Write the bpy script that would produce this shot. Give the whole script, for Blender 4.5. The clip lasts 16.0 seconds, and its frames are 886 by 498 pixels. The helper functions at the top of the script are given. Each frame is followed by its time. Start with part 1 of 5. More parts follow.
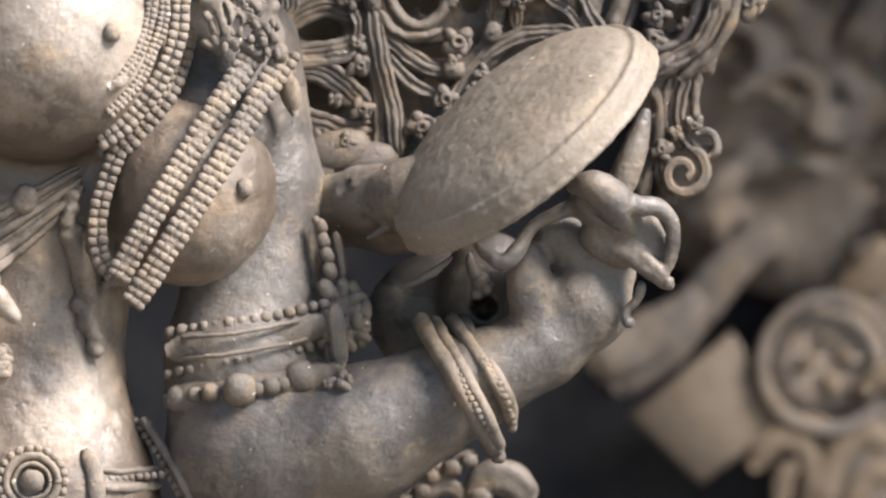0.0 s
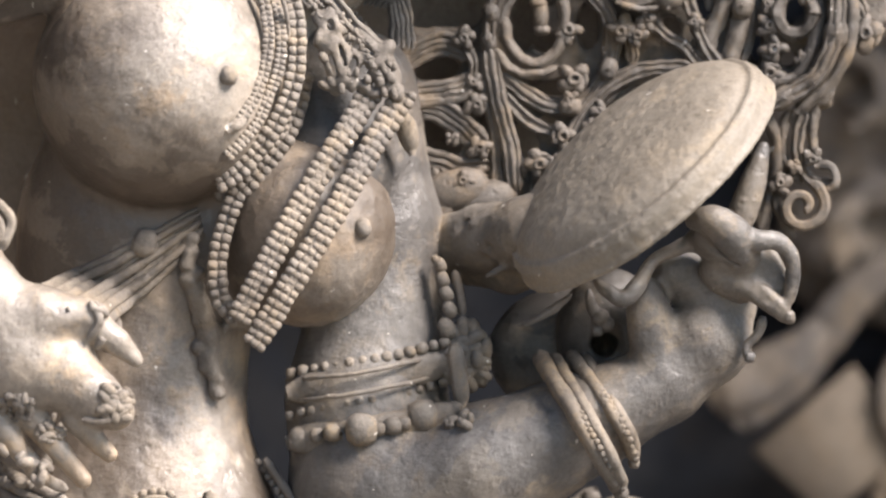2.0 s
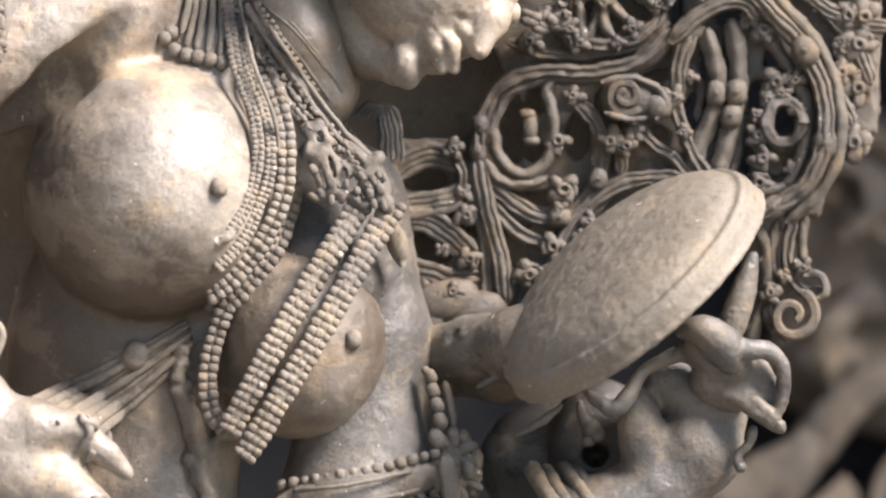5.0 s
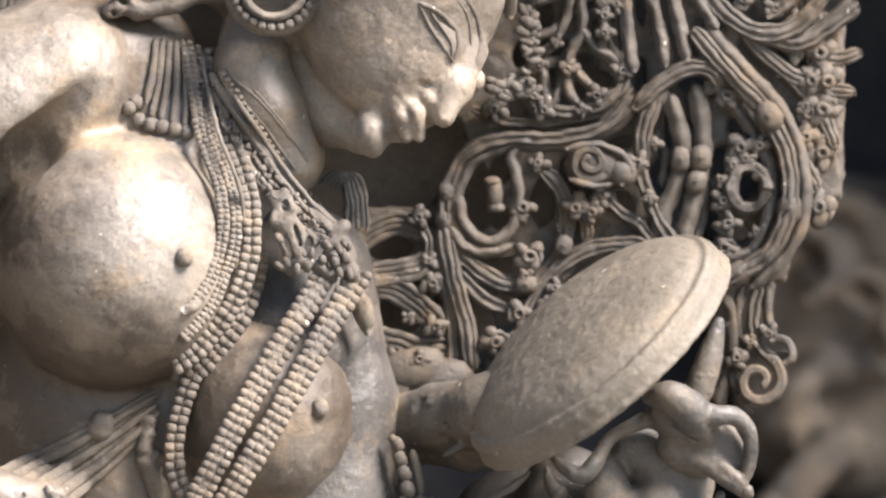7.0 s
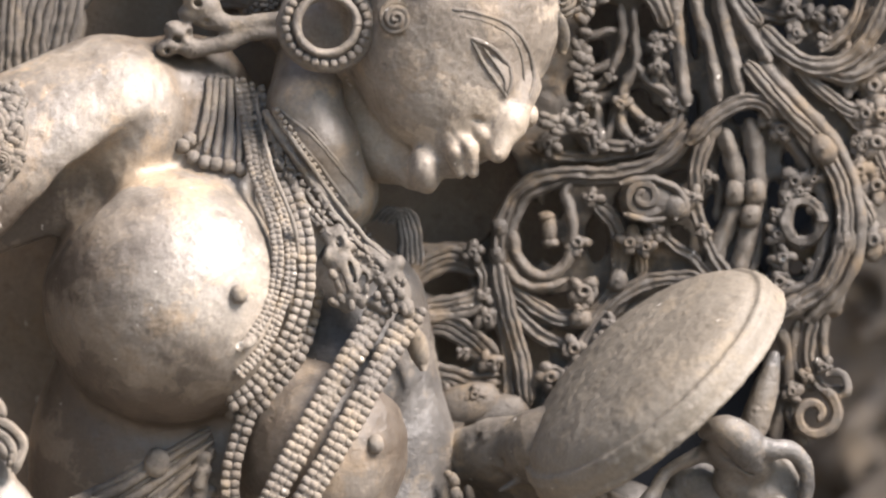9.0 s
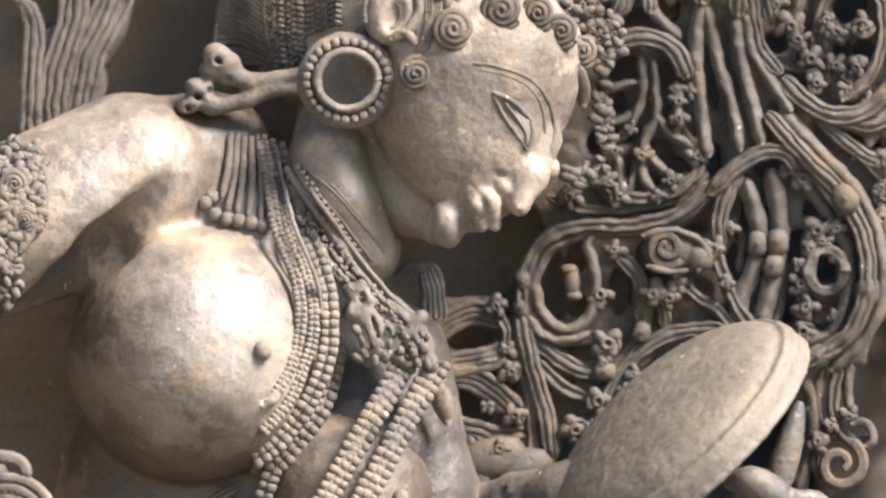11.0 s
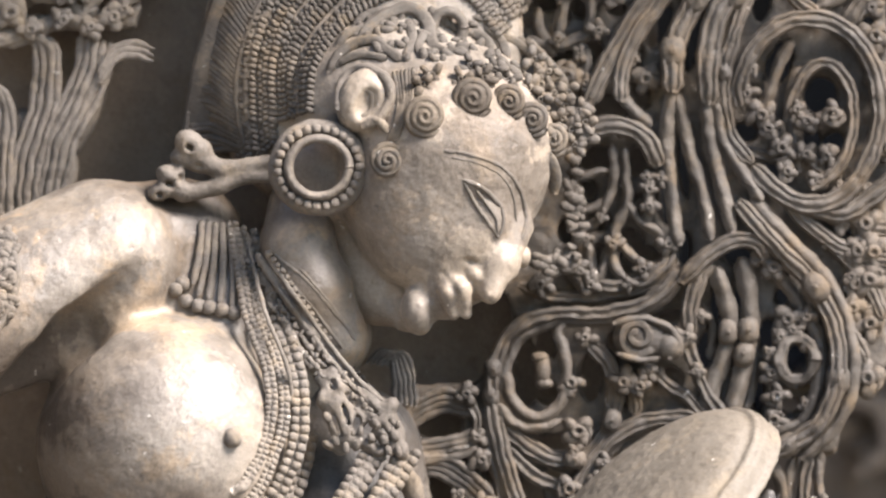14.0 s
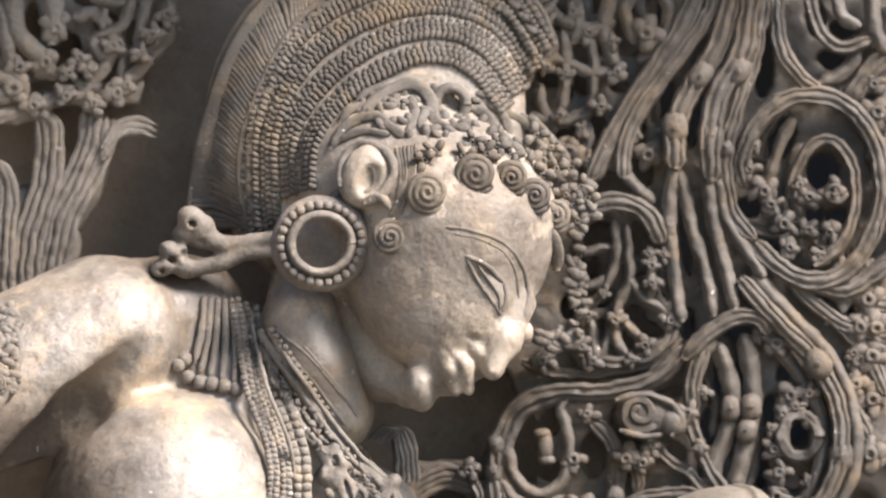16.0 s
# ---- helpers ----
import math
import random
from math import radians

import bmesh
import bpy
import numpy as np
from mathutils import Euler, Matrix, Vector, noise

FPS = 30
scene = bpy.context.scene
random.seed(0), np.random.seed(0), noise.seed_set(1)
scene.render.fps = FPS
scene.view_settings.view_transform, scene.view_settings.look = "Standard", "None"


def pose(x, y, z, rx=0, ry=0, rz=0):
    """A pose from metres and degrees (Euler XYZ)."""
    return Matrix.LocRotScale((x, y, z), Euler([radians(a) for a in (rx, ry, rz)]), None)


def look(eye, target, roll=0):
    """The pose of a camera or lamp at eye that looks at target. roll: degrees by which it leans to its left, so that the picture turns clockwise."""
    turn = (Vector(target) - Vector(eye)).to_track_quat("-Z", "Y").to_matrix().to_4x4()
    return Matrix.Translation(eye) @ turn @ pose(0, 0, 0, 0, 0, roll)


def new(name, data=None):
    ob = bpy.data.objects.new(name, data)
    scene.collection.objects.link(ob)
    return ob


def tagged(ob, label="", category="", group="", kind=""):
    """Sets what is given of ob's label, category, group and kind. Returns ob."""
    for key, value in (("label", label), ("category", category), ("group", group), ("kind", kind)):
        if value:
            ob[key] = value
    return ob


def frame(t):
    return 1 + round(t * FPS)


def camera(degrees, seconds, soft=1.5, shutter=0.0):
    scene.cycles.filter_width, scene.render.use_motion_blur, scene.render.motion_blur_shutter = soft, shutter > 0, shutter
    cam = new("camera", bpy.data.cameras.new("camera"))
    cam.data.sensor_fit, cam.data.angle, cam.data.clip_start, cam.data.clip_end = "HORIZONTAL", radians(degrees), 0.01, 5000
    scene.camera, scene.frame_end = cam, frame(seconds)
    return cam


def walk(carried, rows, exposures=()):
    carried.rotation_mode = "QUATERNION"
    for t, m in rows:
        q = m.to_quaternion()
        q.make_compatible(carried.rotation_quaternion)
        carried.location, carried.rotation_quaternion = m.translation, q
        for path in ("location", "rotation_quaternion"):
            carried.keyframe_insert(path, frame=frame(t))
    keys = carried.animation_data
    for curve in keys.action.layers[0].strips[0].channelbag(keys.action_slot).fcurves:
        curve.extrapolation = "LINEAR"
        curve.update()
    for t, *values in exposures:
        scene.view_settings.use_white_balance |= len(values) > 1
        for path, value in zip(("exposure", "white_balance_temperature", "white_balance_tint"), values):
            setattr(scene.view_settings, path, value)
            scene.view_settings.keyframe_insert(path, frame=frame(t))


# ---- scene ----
# ---- camera: a long lens that turns where it stands ----
UNIT = 0.0003          # metres per unit of the relief's grid
REACH = 6385.0         # units from the eye to the relief's ground plane
EYE_Z = 1.6
cam = camera(14.0, 16.0, soft=2.4)
cam.data.dof.use_dof = True
cam.data.dof.focus_distance = (REACH - 150) * UNIT
cam.data.dof.aperture_fstop = 4.6
ROWS = [
    (0.0, 86.035, -2.026, -1.973),
    (0.5, 86.526, -1.743, -1.673),
    (1.0, 86.699, -1.603, -1.131),
    (1.5, 86.650, -1.287, -0.613),
    (2.0, 86.590, -1.037, -0.140),
    (2.5, 86.607, -0.892, 0.311),
    (3.0, 86.649, -0.868, 0.448),
    (3.5, 86.765, -0.810, 0.463),
    (4.0, 87.316, -0.648, 0.332),
    (4.5, 87.845, -0.636, 0.113),
    (5.0, 88.356, -0.783, -0.309),
    (7.5, 89.523, -0.322, -0.890),
    (8.0, 89.571, -0.202, -0.654),
    (8.5, 89.669, -0.104, -0.297),
    (9.0, 90.000, -0.000, 0.000),
    (9.5, 90.422, 0.114, 0.079),
    (12.0, 90.895, 0.911, 0.479),
    (12.5, 90.878, 0.834, 0.417),
    (13.0, 90.988, 0.773, 0.160),
    (13.5, 91.531, 0.635, -0.066),
    (14.0, 92.246, 0.540, -0.098),
    (14.5, 92.851, 0.471, -0.089),
    (15.0, 93.089, 0.421, -0.133),
    (15.5, 93.194, 0.474, -0.143),
    (16.0, 93.457, 0.513, -0.061),
]
walk(cam, [(t, pose(0, -REACH * UNIT, EYE_Z, rx, ry, rz)) for t, rx, ry, rz in ROWS])

# ---- light: soft daylight from high on the open side ----
world = bpy.data.worlds.new("sky")
scene.world = world
world.use_nodes = True
wn = world.node_tree
sky = wn.nodes.new("ShaderNodeTexSky")
sky.sky_type = "NISHITA"
sky.sun_disc = False
SUN_UP, SUN_SIDE = 46.0, 58.0   # degrees above the ground, degrees from straight in front towards +x
sky.sun_elevation = radians(SUN_UP)
sky.sun_rotation = radians(180 - SUN_SIDE)
wn.links.new(sky.outputs["Color"], wn.nodes["Background"].inputs["Color"])
wn.nodes["Background"].inputs["Strength"].default_value = 0.082
sun = new("sun", bpy.data.lights.new("sun", "SUN"))
sun.data.energy, sun.data.angle, sun.data.color = 4.5, radians(24), (1.0, 0.9, 0.845)
sun_from = Vector((math.sin(radians(SUN_SIDE)) * math.cos(radians(SUN_UP)), -math.cos(radians(SUN_SIDE)) * math.cos(radians(SUN_UP)), math.sin(radians(SUN_UP))))
sun.matrix_world = look(sun_from * 6 + Vector((0, 0, EYE_Z)), (0, 0, EYE_Z))
scene.view_settings.exposure = 1.79


# ---- materials ----
STAIN_SHADE_AT = (-9.08, 7.83, -9.71)   # noise offset that puts brown stains, also standing in for shade, on lower-left sides


def stone(name, dark, mid, light, dust, rough=0.5, scale=1.0, dust_amount=0.5, bump=0.35, pits=0.5, gloss=0.5, patina_shade=0.3, crust=0.35):
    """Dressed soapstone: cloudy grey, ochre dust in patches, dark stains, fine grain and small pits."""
    mat = bpy.data.materials.new(name)
    mat.use_nodes = True
    nt = mat.node_tree
    n, l = nt.nodes, nt.links
    bsdf = n["Principled BSDF"]
    co = n.new("ShaderNodeTexCoord")

    def tex(sc, detail, ro=0.6):
        t = n.new("ShaderNodeTexNoise")
        t.inputs["Scale"].default_value = sc * scale
        t.inputs["Detail"].default_value = detail
        t.inputs["Roughness"].default_value = ro
        l.new(co.outputs["Object"], t.inputs["Vector"])
        return t

    def ramp(src, stops):
        r = n.new("ShaderNodeValToRGB")
        e = r.color_ramp.elements
        e[0].position, e[0].color = stops[0][0], (*stops[0][1], 1)
        e[1].position, e[1].color = stops[-1][0], (*stops[-1][1], 1)
        for p, c in stops[1:-1]:
            e.new(p).color = (*c, 1)
        l.new(src, r.inputs["Fac"])
        return r

    def mix(fac, a, b, mode="MIX"):
        m = n.new("ShaderNodeMix")
        m.data_type, m.blend_type = "RGBA", mode
        l.new(fac, m.inputs["Factor"])
        l.new(a, m.inputs["A"])
        if isinstance(b, tuple):
            m.inputs["B"].default_value = (*b, 1)
        else:
            l.new(b, m.inputs["B"])
        return m.outputs["Result"]

    warp = tex(9, 3, 0.5)
    shift = n.new("ShaderNodeMix")
    shift.data_type, shift.blend_type = "RGBA", "LINEAR_LIGHT"
    shift.inputs["Factor"].default_value = 0.03
    l.new(co.outputs["Object"], shift.inputs["A"])
    l.new(warp.outputs["Color"], shift.inputs["B"])
    cloud = tex(11, 10, 0.68)
    l.new(shift.outputs["Result"], cloud.inputs["Vector"])
    base = ramp(cloud.outputs["Fac"], [(0.33, dark), (0.5, mid), (0.7, light)])
    patch = tex(34, 10, 0.74)
    l.new(shift.outputs["Result"], patch.inputs["Vector"])
    dusty = ramp(patch.outputs["Fac"], [(0.64 - 0.2 * dust_amount, (0, 0, 0)), (0.70 - 0.1 * dust_amount, (1, 1, 1))])
    half = n.new("ShaderNodeMath")
    half.operation = "MULTIPLY"
    half.inputs[1].default_value = 0.6
    l.new(dusty.outputs["Color"], half.inputs[0])
    col = mix(half.outputs[0], base.outputs["Color"], dust)
    brown = tex(6.0, 8, 0.56)
    moved = n.new("ShaderNodeVectorMath")
    moved.inputs[1].default_value = STAIN_SHADE_AT
    l.new(co.outputs["Object"], moved.inputs[0])
    l.new(moved.outputs[0], brown.inputs["Vector"])
    blot = tex(17, 9, 0.66)
    l.new(shift.outputs["Result"], blot.inputs["Vector"])
    tan = ramp(blot.outputs["Fac"], [(0.5, (0, 0, 0)), (0.56, (0.5 * patina_shade,) * 3)])
    col = mix(tan.outputs["Color"], col, (dust[0] * 0.95, dust[1] * 0.9, dust[2] * 0.86))
    # brown stain and painted shade share this one mask
    worn = ramp(brown.outputs["Fac"], [(0.42, (0, 0, 0)), (0.56, (patina_shade,) * 3)])
    col = mix(worn.outputs["Color"], col, (dark[0] * 0.62, dark[1] * 0.54, dark[2] * 0.46))
    stain = tex(70, 6, 0.78)
    spots = ramp(stain.outputs["Fac"], [(0.31, (0.45, 0.42, 0.385)), (0.43, (1, 1, 1)), (0.58, (1, 1, 1)), (0.68, (1.35, 1.33, 1.3))])
    one = n.new("ShaderNodeValue")
    one.outputs[0].default_value = 0.85
    col = mix(one.outputs[0], col, spots.outputs["Color"], "MULTIPLY")
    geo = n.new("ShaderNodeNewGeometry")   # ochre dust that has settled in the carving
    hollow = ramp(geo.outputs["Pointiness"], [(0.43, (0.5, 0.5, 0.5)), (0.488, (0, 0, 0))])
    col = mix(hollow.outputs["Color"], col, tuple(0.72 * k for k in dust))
    flake = tex(19, 12, 0.62)   # ragged pale crust
    l.new(shift.outputs["Result"], flake.inputs["Vector"])
    crusty = ramp(flake.outputs["Fac"], [(0.535, (0, 0, 0)), (0.555, (crust,) * 3)])
    col = mix(crusty.outputs["Color"], col, tuple(0.45 * a + 0.55 * b for a, b in zip(light, dust)))
    chip = tex(150, 3, 0.5)   # small white chips
    chips = ramp(chip.outputs["Fac"], [(0.73, (0, 0, 0)), (0.75, (0.8, 0.8, 0.8))])
    col = mix(chips.outputs["Color"], col, (0.5, 0.47, 0.42))
    grain = tex(420, 4, 0.7)
    speck = ramp(grain.outputs["Fac"], [(0.3, (0.76, 0.75, 0.73)), (0.55, (1, 1, 1)), (0.75, (1.15, 1.14, 1.13))])
    col = mix(one.outputs[0], col, speck.outputs["Color"], "MULTIPLY")
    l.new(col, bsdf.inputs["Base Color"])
    bsdf.inputs["Specular IOR Level"].default_value = gloss
    rr = ramp(patch.outputs["Fac"], [(0.35, (rough - 0.08,) * 3), (0.66, (min(1.0, rough + 0.2),) * 3)])
    l.new(rr.outputs["Color"], bsdf.inputs["Roughness"])
    # relief: pits and tool marks
    vor = n.new("ShaderNodeTexVoronoi")
    vor.inputs["Scale"].default_value = 120 * scale
    l.new(co.outputs["Object"], vor.inputs["Vector"])
    pit = ramp(vor.outputs["Distance"], [(0.05, (0, 0, 0)), (0.22, (1, 1, 1))])
    pm = n.new("ShaderNodeMath")
    pm.operation = "MULTIPLY"
    pm.inputs[1].default_value = pits
    l.new(pit.outputs["Color"], pm.inputs[0])
    add = n.new("ShaderNodeMath")
    l.new(grain.outputs["Fac"], add.inputs[0])
    l.new(pm.outputs[0], add.inputs[1])
    add2 = n.new("ShaderNodeMath")
    l.new(add.outputs[0], add2.inputs[0])
    l.new(stain.outputs["Fac"], add2.inputs[1])
    bp = n.new("ShaderNodeBump")
    bp.inputs["Strength"].default_value = bump
    bp.inputs["Distance"].default_value = 0.0012
    l.new(add2.outputs[0], bp.inputs["Height"])
    l.new(bp.outputs["Normal"], bsdf.inputs["Normal"])
    return mat


STATUE = stone("polished_soapstone", (0.085, 0.071, 0.057), (0.175, 0.152, 0.126), (0.3, 0.267, 0.226), (0.36, 0.275, 0.18), rough=0.43, dust_amount=0.62, gloss=0.75, bump=0.42, patina_shade=0.92, crust=0.2)
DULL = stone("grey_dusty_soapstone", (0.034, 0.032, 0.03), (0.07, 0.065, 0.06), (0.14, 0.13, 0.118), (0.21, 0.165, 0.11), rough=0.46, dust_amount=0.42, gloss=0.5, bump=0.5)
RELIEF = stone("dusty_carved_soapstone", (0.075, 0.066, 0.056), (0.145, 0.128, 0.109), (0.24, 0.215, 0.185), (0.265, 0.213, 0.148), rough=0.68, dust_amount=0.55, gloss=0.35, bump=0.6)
FACE = stone("pale_crusted_soapstone", (0.115, 0.098, 0.08), (0.225, 0.197, 0.164), (0.35, 0.314, 0.268), (0.39, 0.31, 0.22), rough=0.48, dust_amount=0.55, gloss=0.45, bump=0.45, patina_shade=0.5, crust=0.5)
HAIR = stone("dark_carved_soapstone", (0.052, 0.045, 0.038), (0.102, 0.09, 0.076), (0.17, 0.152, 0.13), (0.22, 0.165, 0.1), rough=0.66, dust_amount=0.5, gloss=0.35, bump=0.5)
MIRROR = stone("dusted_mirror_stone", (0.125, 0.108, 0.085), (0.155, 0.135, 0.107), (0.19, 0.167, 0.136), (0.24, 0.195, 0.136), rough=0.58, dust_amount=0.5, gloss=0.5, bump=0.4, patina_shade=0.12, crust=0.12)
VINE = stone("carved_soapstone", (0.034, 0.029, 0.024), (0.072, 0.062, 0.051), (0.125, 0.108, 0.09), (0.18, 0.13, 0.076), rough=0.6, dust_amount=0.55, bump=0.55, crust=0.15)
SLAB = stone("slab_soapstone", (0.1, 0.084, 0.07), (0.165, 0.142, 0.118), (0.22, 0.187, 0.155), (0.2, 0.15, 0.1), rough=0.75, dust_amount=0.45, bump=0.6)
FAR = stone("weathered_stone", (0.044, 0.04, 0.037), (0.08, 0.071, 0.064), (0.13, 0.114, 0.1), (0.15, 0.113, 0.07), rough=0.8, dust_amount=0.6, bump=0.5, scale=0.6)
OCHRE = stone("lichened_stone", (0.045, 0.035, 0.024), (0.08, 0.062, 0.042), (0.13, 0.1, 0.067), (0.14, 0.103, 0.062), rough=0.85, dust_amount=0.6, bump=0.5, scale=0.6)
# near-black blue: deep shade and haze are put into this colour
VOID = stone("rear_stone_painted_shade", (0.012, 0.014, 0.018), (0.019, 0.0215, 0.027), (0.027, 0.03, 0.036), (0.027, 0.0255, 0.024), rough=0.9, dust_amount=0.3, gloss=0.05)
# for the unseen ground: paleness set by the fill light it bounces
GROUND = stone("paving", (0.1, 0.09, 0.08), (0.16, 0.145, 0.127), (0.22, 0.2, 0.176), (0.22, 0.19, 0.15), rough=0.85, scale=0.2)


# ---- the relief's grid: u to the right, v down, d towards the open side; it tapers with depth ----
def place(pts):
    p = np.asarray(pts, dtype=float)
    k = 1 - p[:, 2] / REACH
    return np.stack([(p[:, 0] - 784) * UNIT * k, -p[:, 2] * UNIT, EYE_Z + (441 - p[:, 1]) * UNIT * k], 1)


class Form:
    """Collects vertices and faces of one mesh, on the relief's grid."""

    def __init__(self, worn=1.0):
        self.v, self.f, self.n, self.worn, self.rough, self.more = [], [], 0, worn, [], []

    def add(self, verts, faces):
        verts = np.asarray(verts, dtype=float)
        self.v.append(verts)
        self.f.append(np.asarray(faces, dtype=int) + self.n)
        self.n += len(verts)

    def mesh(self, name, mat):
        me = bpy.data.meshes.new(name)
        p = np.concatenate(self.v)
        if self.worn:   # worn by hands and weather
            p = p + np.array([self.worn * (1.5 * noise.noise_vector(q / 26) + 0.9 * noise.noise_vector(q / 11)) for q in map(Vector, p.tolist())])
        verts = place(p)
        faces = [tuple(q) for a in self.f for q in a.tolist()]
        me.from_pydata(verts.tolist(), [], faces)
        me.polygons.foreach_set("use_smooth", [True] * len(me.polygons))
        me.materials.append(mat)
        for m in self.more:
            me.materials.append(m)
        if self.rough:   # (chunk, slot): from that chunk on the slot holds
            sizes, slot, index = [len(a) for a in self.f], 0, []
            marks = dict(self.rough)
            for k, size in enumerate(sizes):
                slot = marks.get(k, slot)
                index += [slot] * size
            me.polygons.foreach_set("material_index", index)
        me.update()
        return me


def ball_shape(rings=6, segs=10):
    v, f = [(0, 0, 1)], []
    for i in range(1, rings):
        a = math.pi * i / rings
        for j in range(segs):
            b = 2 * math.pi * j / segs
            v.append((math.sin(a) * math.cos(b), math.sin(a) * math.sin(b), math.cos(a)))
    v.append((0, 0, -1))
    last = len(v) - 1
    for j in range(segs):
        k = (j + 1) % segs
        f.append((0, 1 + k, 1 + j, 1 + j))
        for i in range(rings - 2):
            a, b = 1 + i * segs, 1 + (i + 1) * segs
            f.append((a + j, a + k, b + k, b + j))
        f.append((last, 1 + (rings - 2) * segs + j, 1 + (rings - 2) * segs + k, 1 + (rings - 2) * segs + k))
    return np.array(v), f


BALL, BALL_F = ball_shape()
BALL = np.sign(BALL) * np.abs(BALL) ** 0.82   # carved, a little blocky
BALL_F = [tuple(dict.fromkeys(q)) for q in BALL_F]
BALL_QUADS = np.array([q for q in BALL_F if len(q) == 4])
BALL_TRIS = np.array([q for q in BALL_F if len(q) == 3])


def ball(form, c, r, turn=0.0):
    """An egg at c = (u, v, d) with radii r along, across and out, turned by degrees in the relief's plane."""
    r = (r, r, r) if isinstance(r, (int, float)) else r
    a = radians(turn)
    p = BALL * np.array(r)
    q = np.stack([p[:, 0] * math.cos(a) - p[:, 1] * math.sin(a), p[:, 0] * math.sin(a) + p[:, 1] * math.cos(a), p[:, 2]], 1) + np.array(c, float)
    n0 = form.n
    form.add(q, BALL_QUADS)
    form.f.append(BALL_TRIS + n0)


def drilled(form, u, v, d, r):
    """A low boss with a drilled hole."""
    prof = ((0.0, -0.7), (0.16, -0.7), (0.22, 0.3), (0.38, 0.42), (0.62, 0.25), (0.8, -0.3))
    a = np.linspace(0, 2 * math.pi, 12, endpoint=False)
    v3 = np.concatenate([np.stack([u + k * r * np.cos(a), v + k * r * np.sin(a), np.full(12, d + h * r)], 1) for k, h in prof])
    f = [(i * 12 + j, i * 12 + (j + 1) % 12, (i + 1) * 12 + (j + 1) % 12, (i + 1) * 12 + j) for i in range(len(prof) - 1) for j in range(12)]
    form.add(v3, f)


def smooth_line(pts, step=8.0):
    """Points at even steps along a Catmull-Rom line through pts; any number of columns."""
    p = np.array(pts, dtype=float)
    p = np.concatenate([[2 * p[0] - p[1]], p, [2 * p[-1] - p[-2]]])
    out = []
    for i in range(1, len(p) - 2):
        a, b, c, d = p[i - 1], p[i], p[i + 1], p[i + 2]
        for t in np.linspace(0, 1, 24, endpoint=False):
            out.append(0.5 * (2 * b + (c - a) * t + (2 * a - 5 * b + 4 * c - d) * t * t + (3 * b - a - 3 * c + d) * t ** 3))
    out.append(p[-2])
    out = np.array(out)
    s = np.concatenate([[0], np.cumsum(np.linalg.norm(np.diff(out[:, :2], axis=0), axis=1))])
    k = max(2, int(round(s[-1] / step)) + 1)
    at = np.linspace(0, s[-1], k)
    return np.stack([np.interp(at, s, out[:, i]) for i in range(out.shape[1])], 1)


def sweep(form, line, width, height, ridges=0, groove=0.25, sides=16, wobble=0.0, tips=True, seed=0):
    """A rounded bar along line (u, v, d); width across and height out may be numbers or lists along it; ridges run lengthwise."""
    n = len(line)
    w, h = (np.interp(np.linspace(0, 1, n), np.linspace(0, 1, np.size(k)), np.ravel(k)) for k in (width, height))
    if tips:
        end = np.minimum(np.arange(n), np.arange(n)[::-1])
        cap = np.sqrt(np.clip((end + 0.35) / 2.0, 0, 1))
        w, h = w * cap, h * cap
    if wobble:
        rng = np.random.RandomState(abs(seed) + 17)
        k = np.convolve(rng.randn(n + 8), np.ones(5) / 5, "same")[4:-4]
        w = w * (1 + wobble * k)
        h = h * (1 + wobble * np.roll(k, 3))
    tan = np.gradient(line[:, :2], axis=0)
    tan /= np.linalg.norm(tan, axis=1)[:, None] + 1e-9
    side = np.stack([-tan[:, 1], tan[:, 0]], 1)
    a = np.linspace(0, 2 * math.pi, sides, endpoint=False)
    pw, ph = np.cos(a), np.sin(a)
    if ridges:
        ph = ph * (1 - groove * (0.5 - 0.5 * np.cos(2 * math.pi * ridges * (pw + 1) / 2 + math.pi)) * (ph > 0))
        pw = np.sign(pw) * np.abs(pw) ** 0.8
        ph = np.sign(ph) * np.abs(ph) ** 0.75
    v = np.zeros((n, sides, 3))
    v[:, :, 0] = line[:, None, 0] + side[:, None, 0] * pw[None] * w[:, None]
    v[:, :, 1] = line[:, None, 1] + side[:, None, 1] * pw[None] * w[:, None]
    v[:, :, 2] = line[:, None, 2] + ph[None] * h[:, None]
    i, j = np.meshgrid(np.arange(n - 1), np.arange(sides), indexing="ij")
    j2 = (j + 1) % sides
    f = np.stack([i * sides + j, (i + 1) * sides + j, (i + 1) * sides + j2, i * sides + j2], -1).reshape(-1, 4)
    n0 = form.n
    form.add(v.reshape(-1, 3), f)
    form.f.append(np.array([list(range(sides))[::-1]]) + n0)
    form.f.append(np.array([[(n - 1) * sides + q for q in range(sides)]]) + n0)


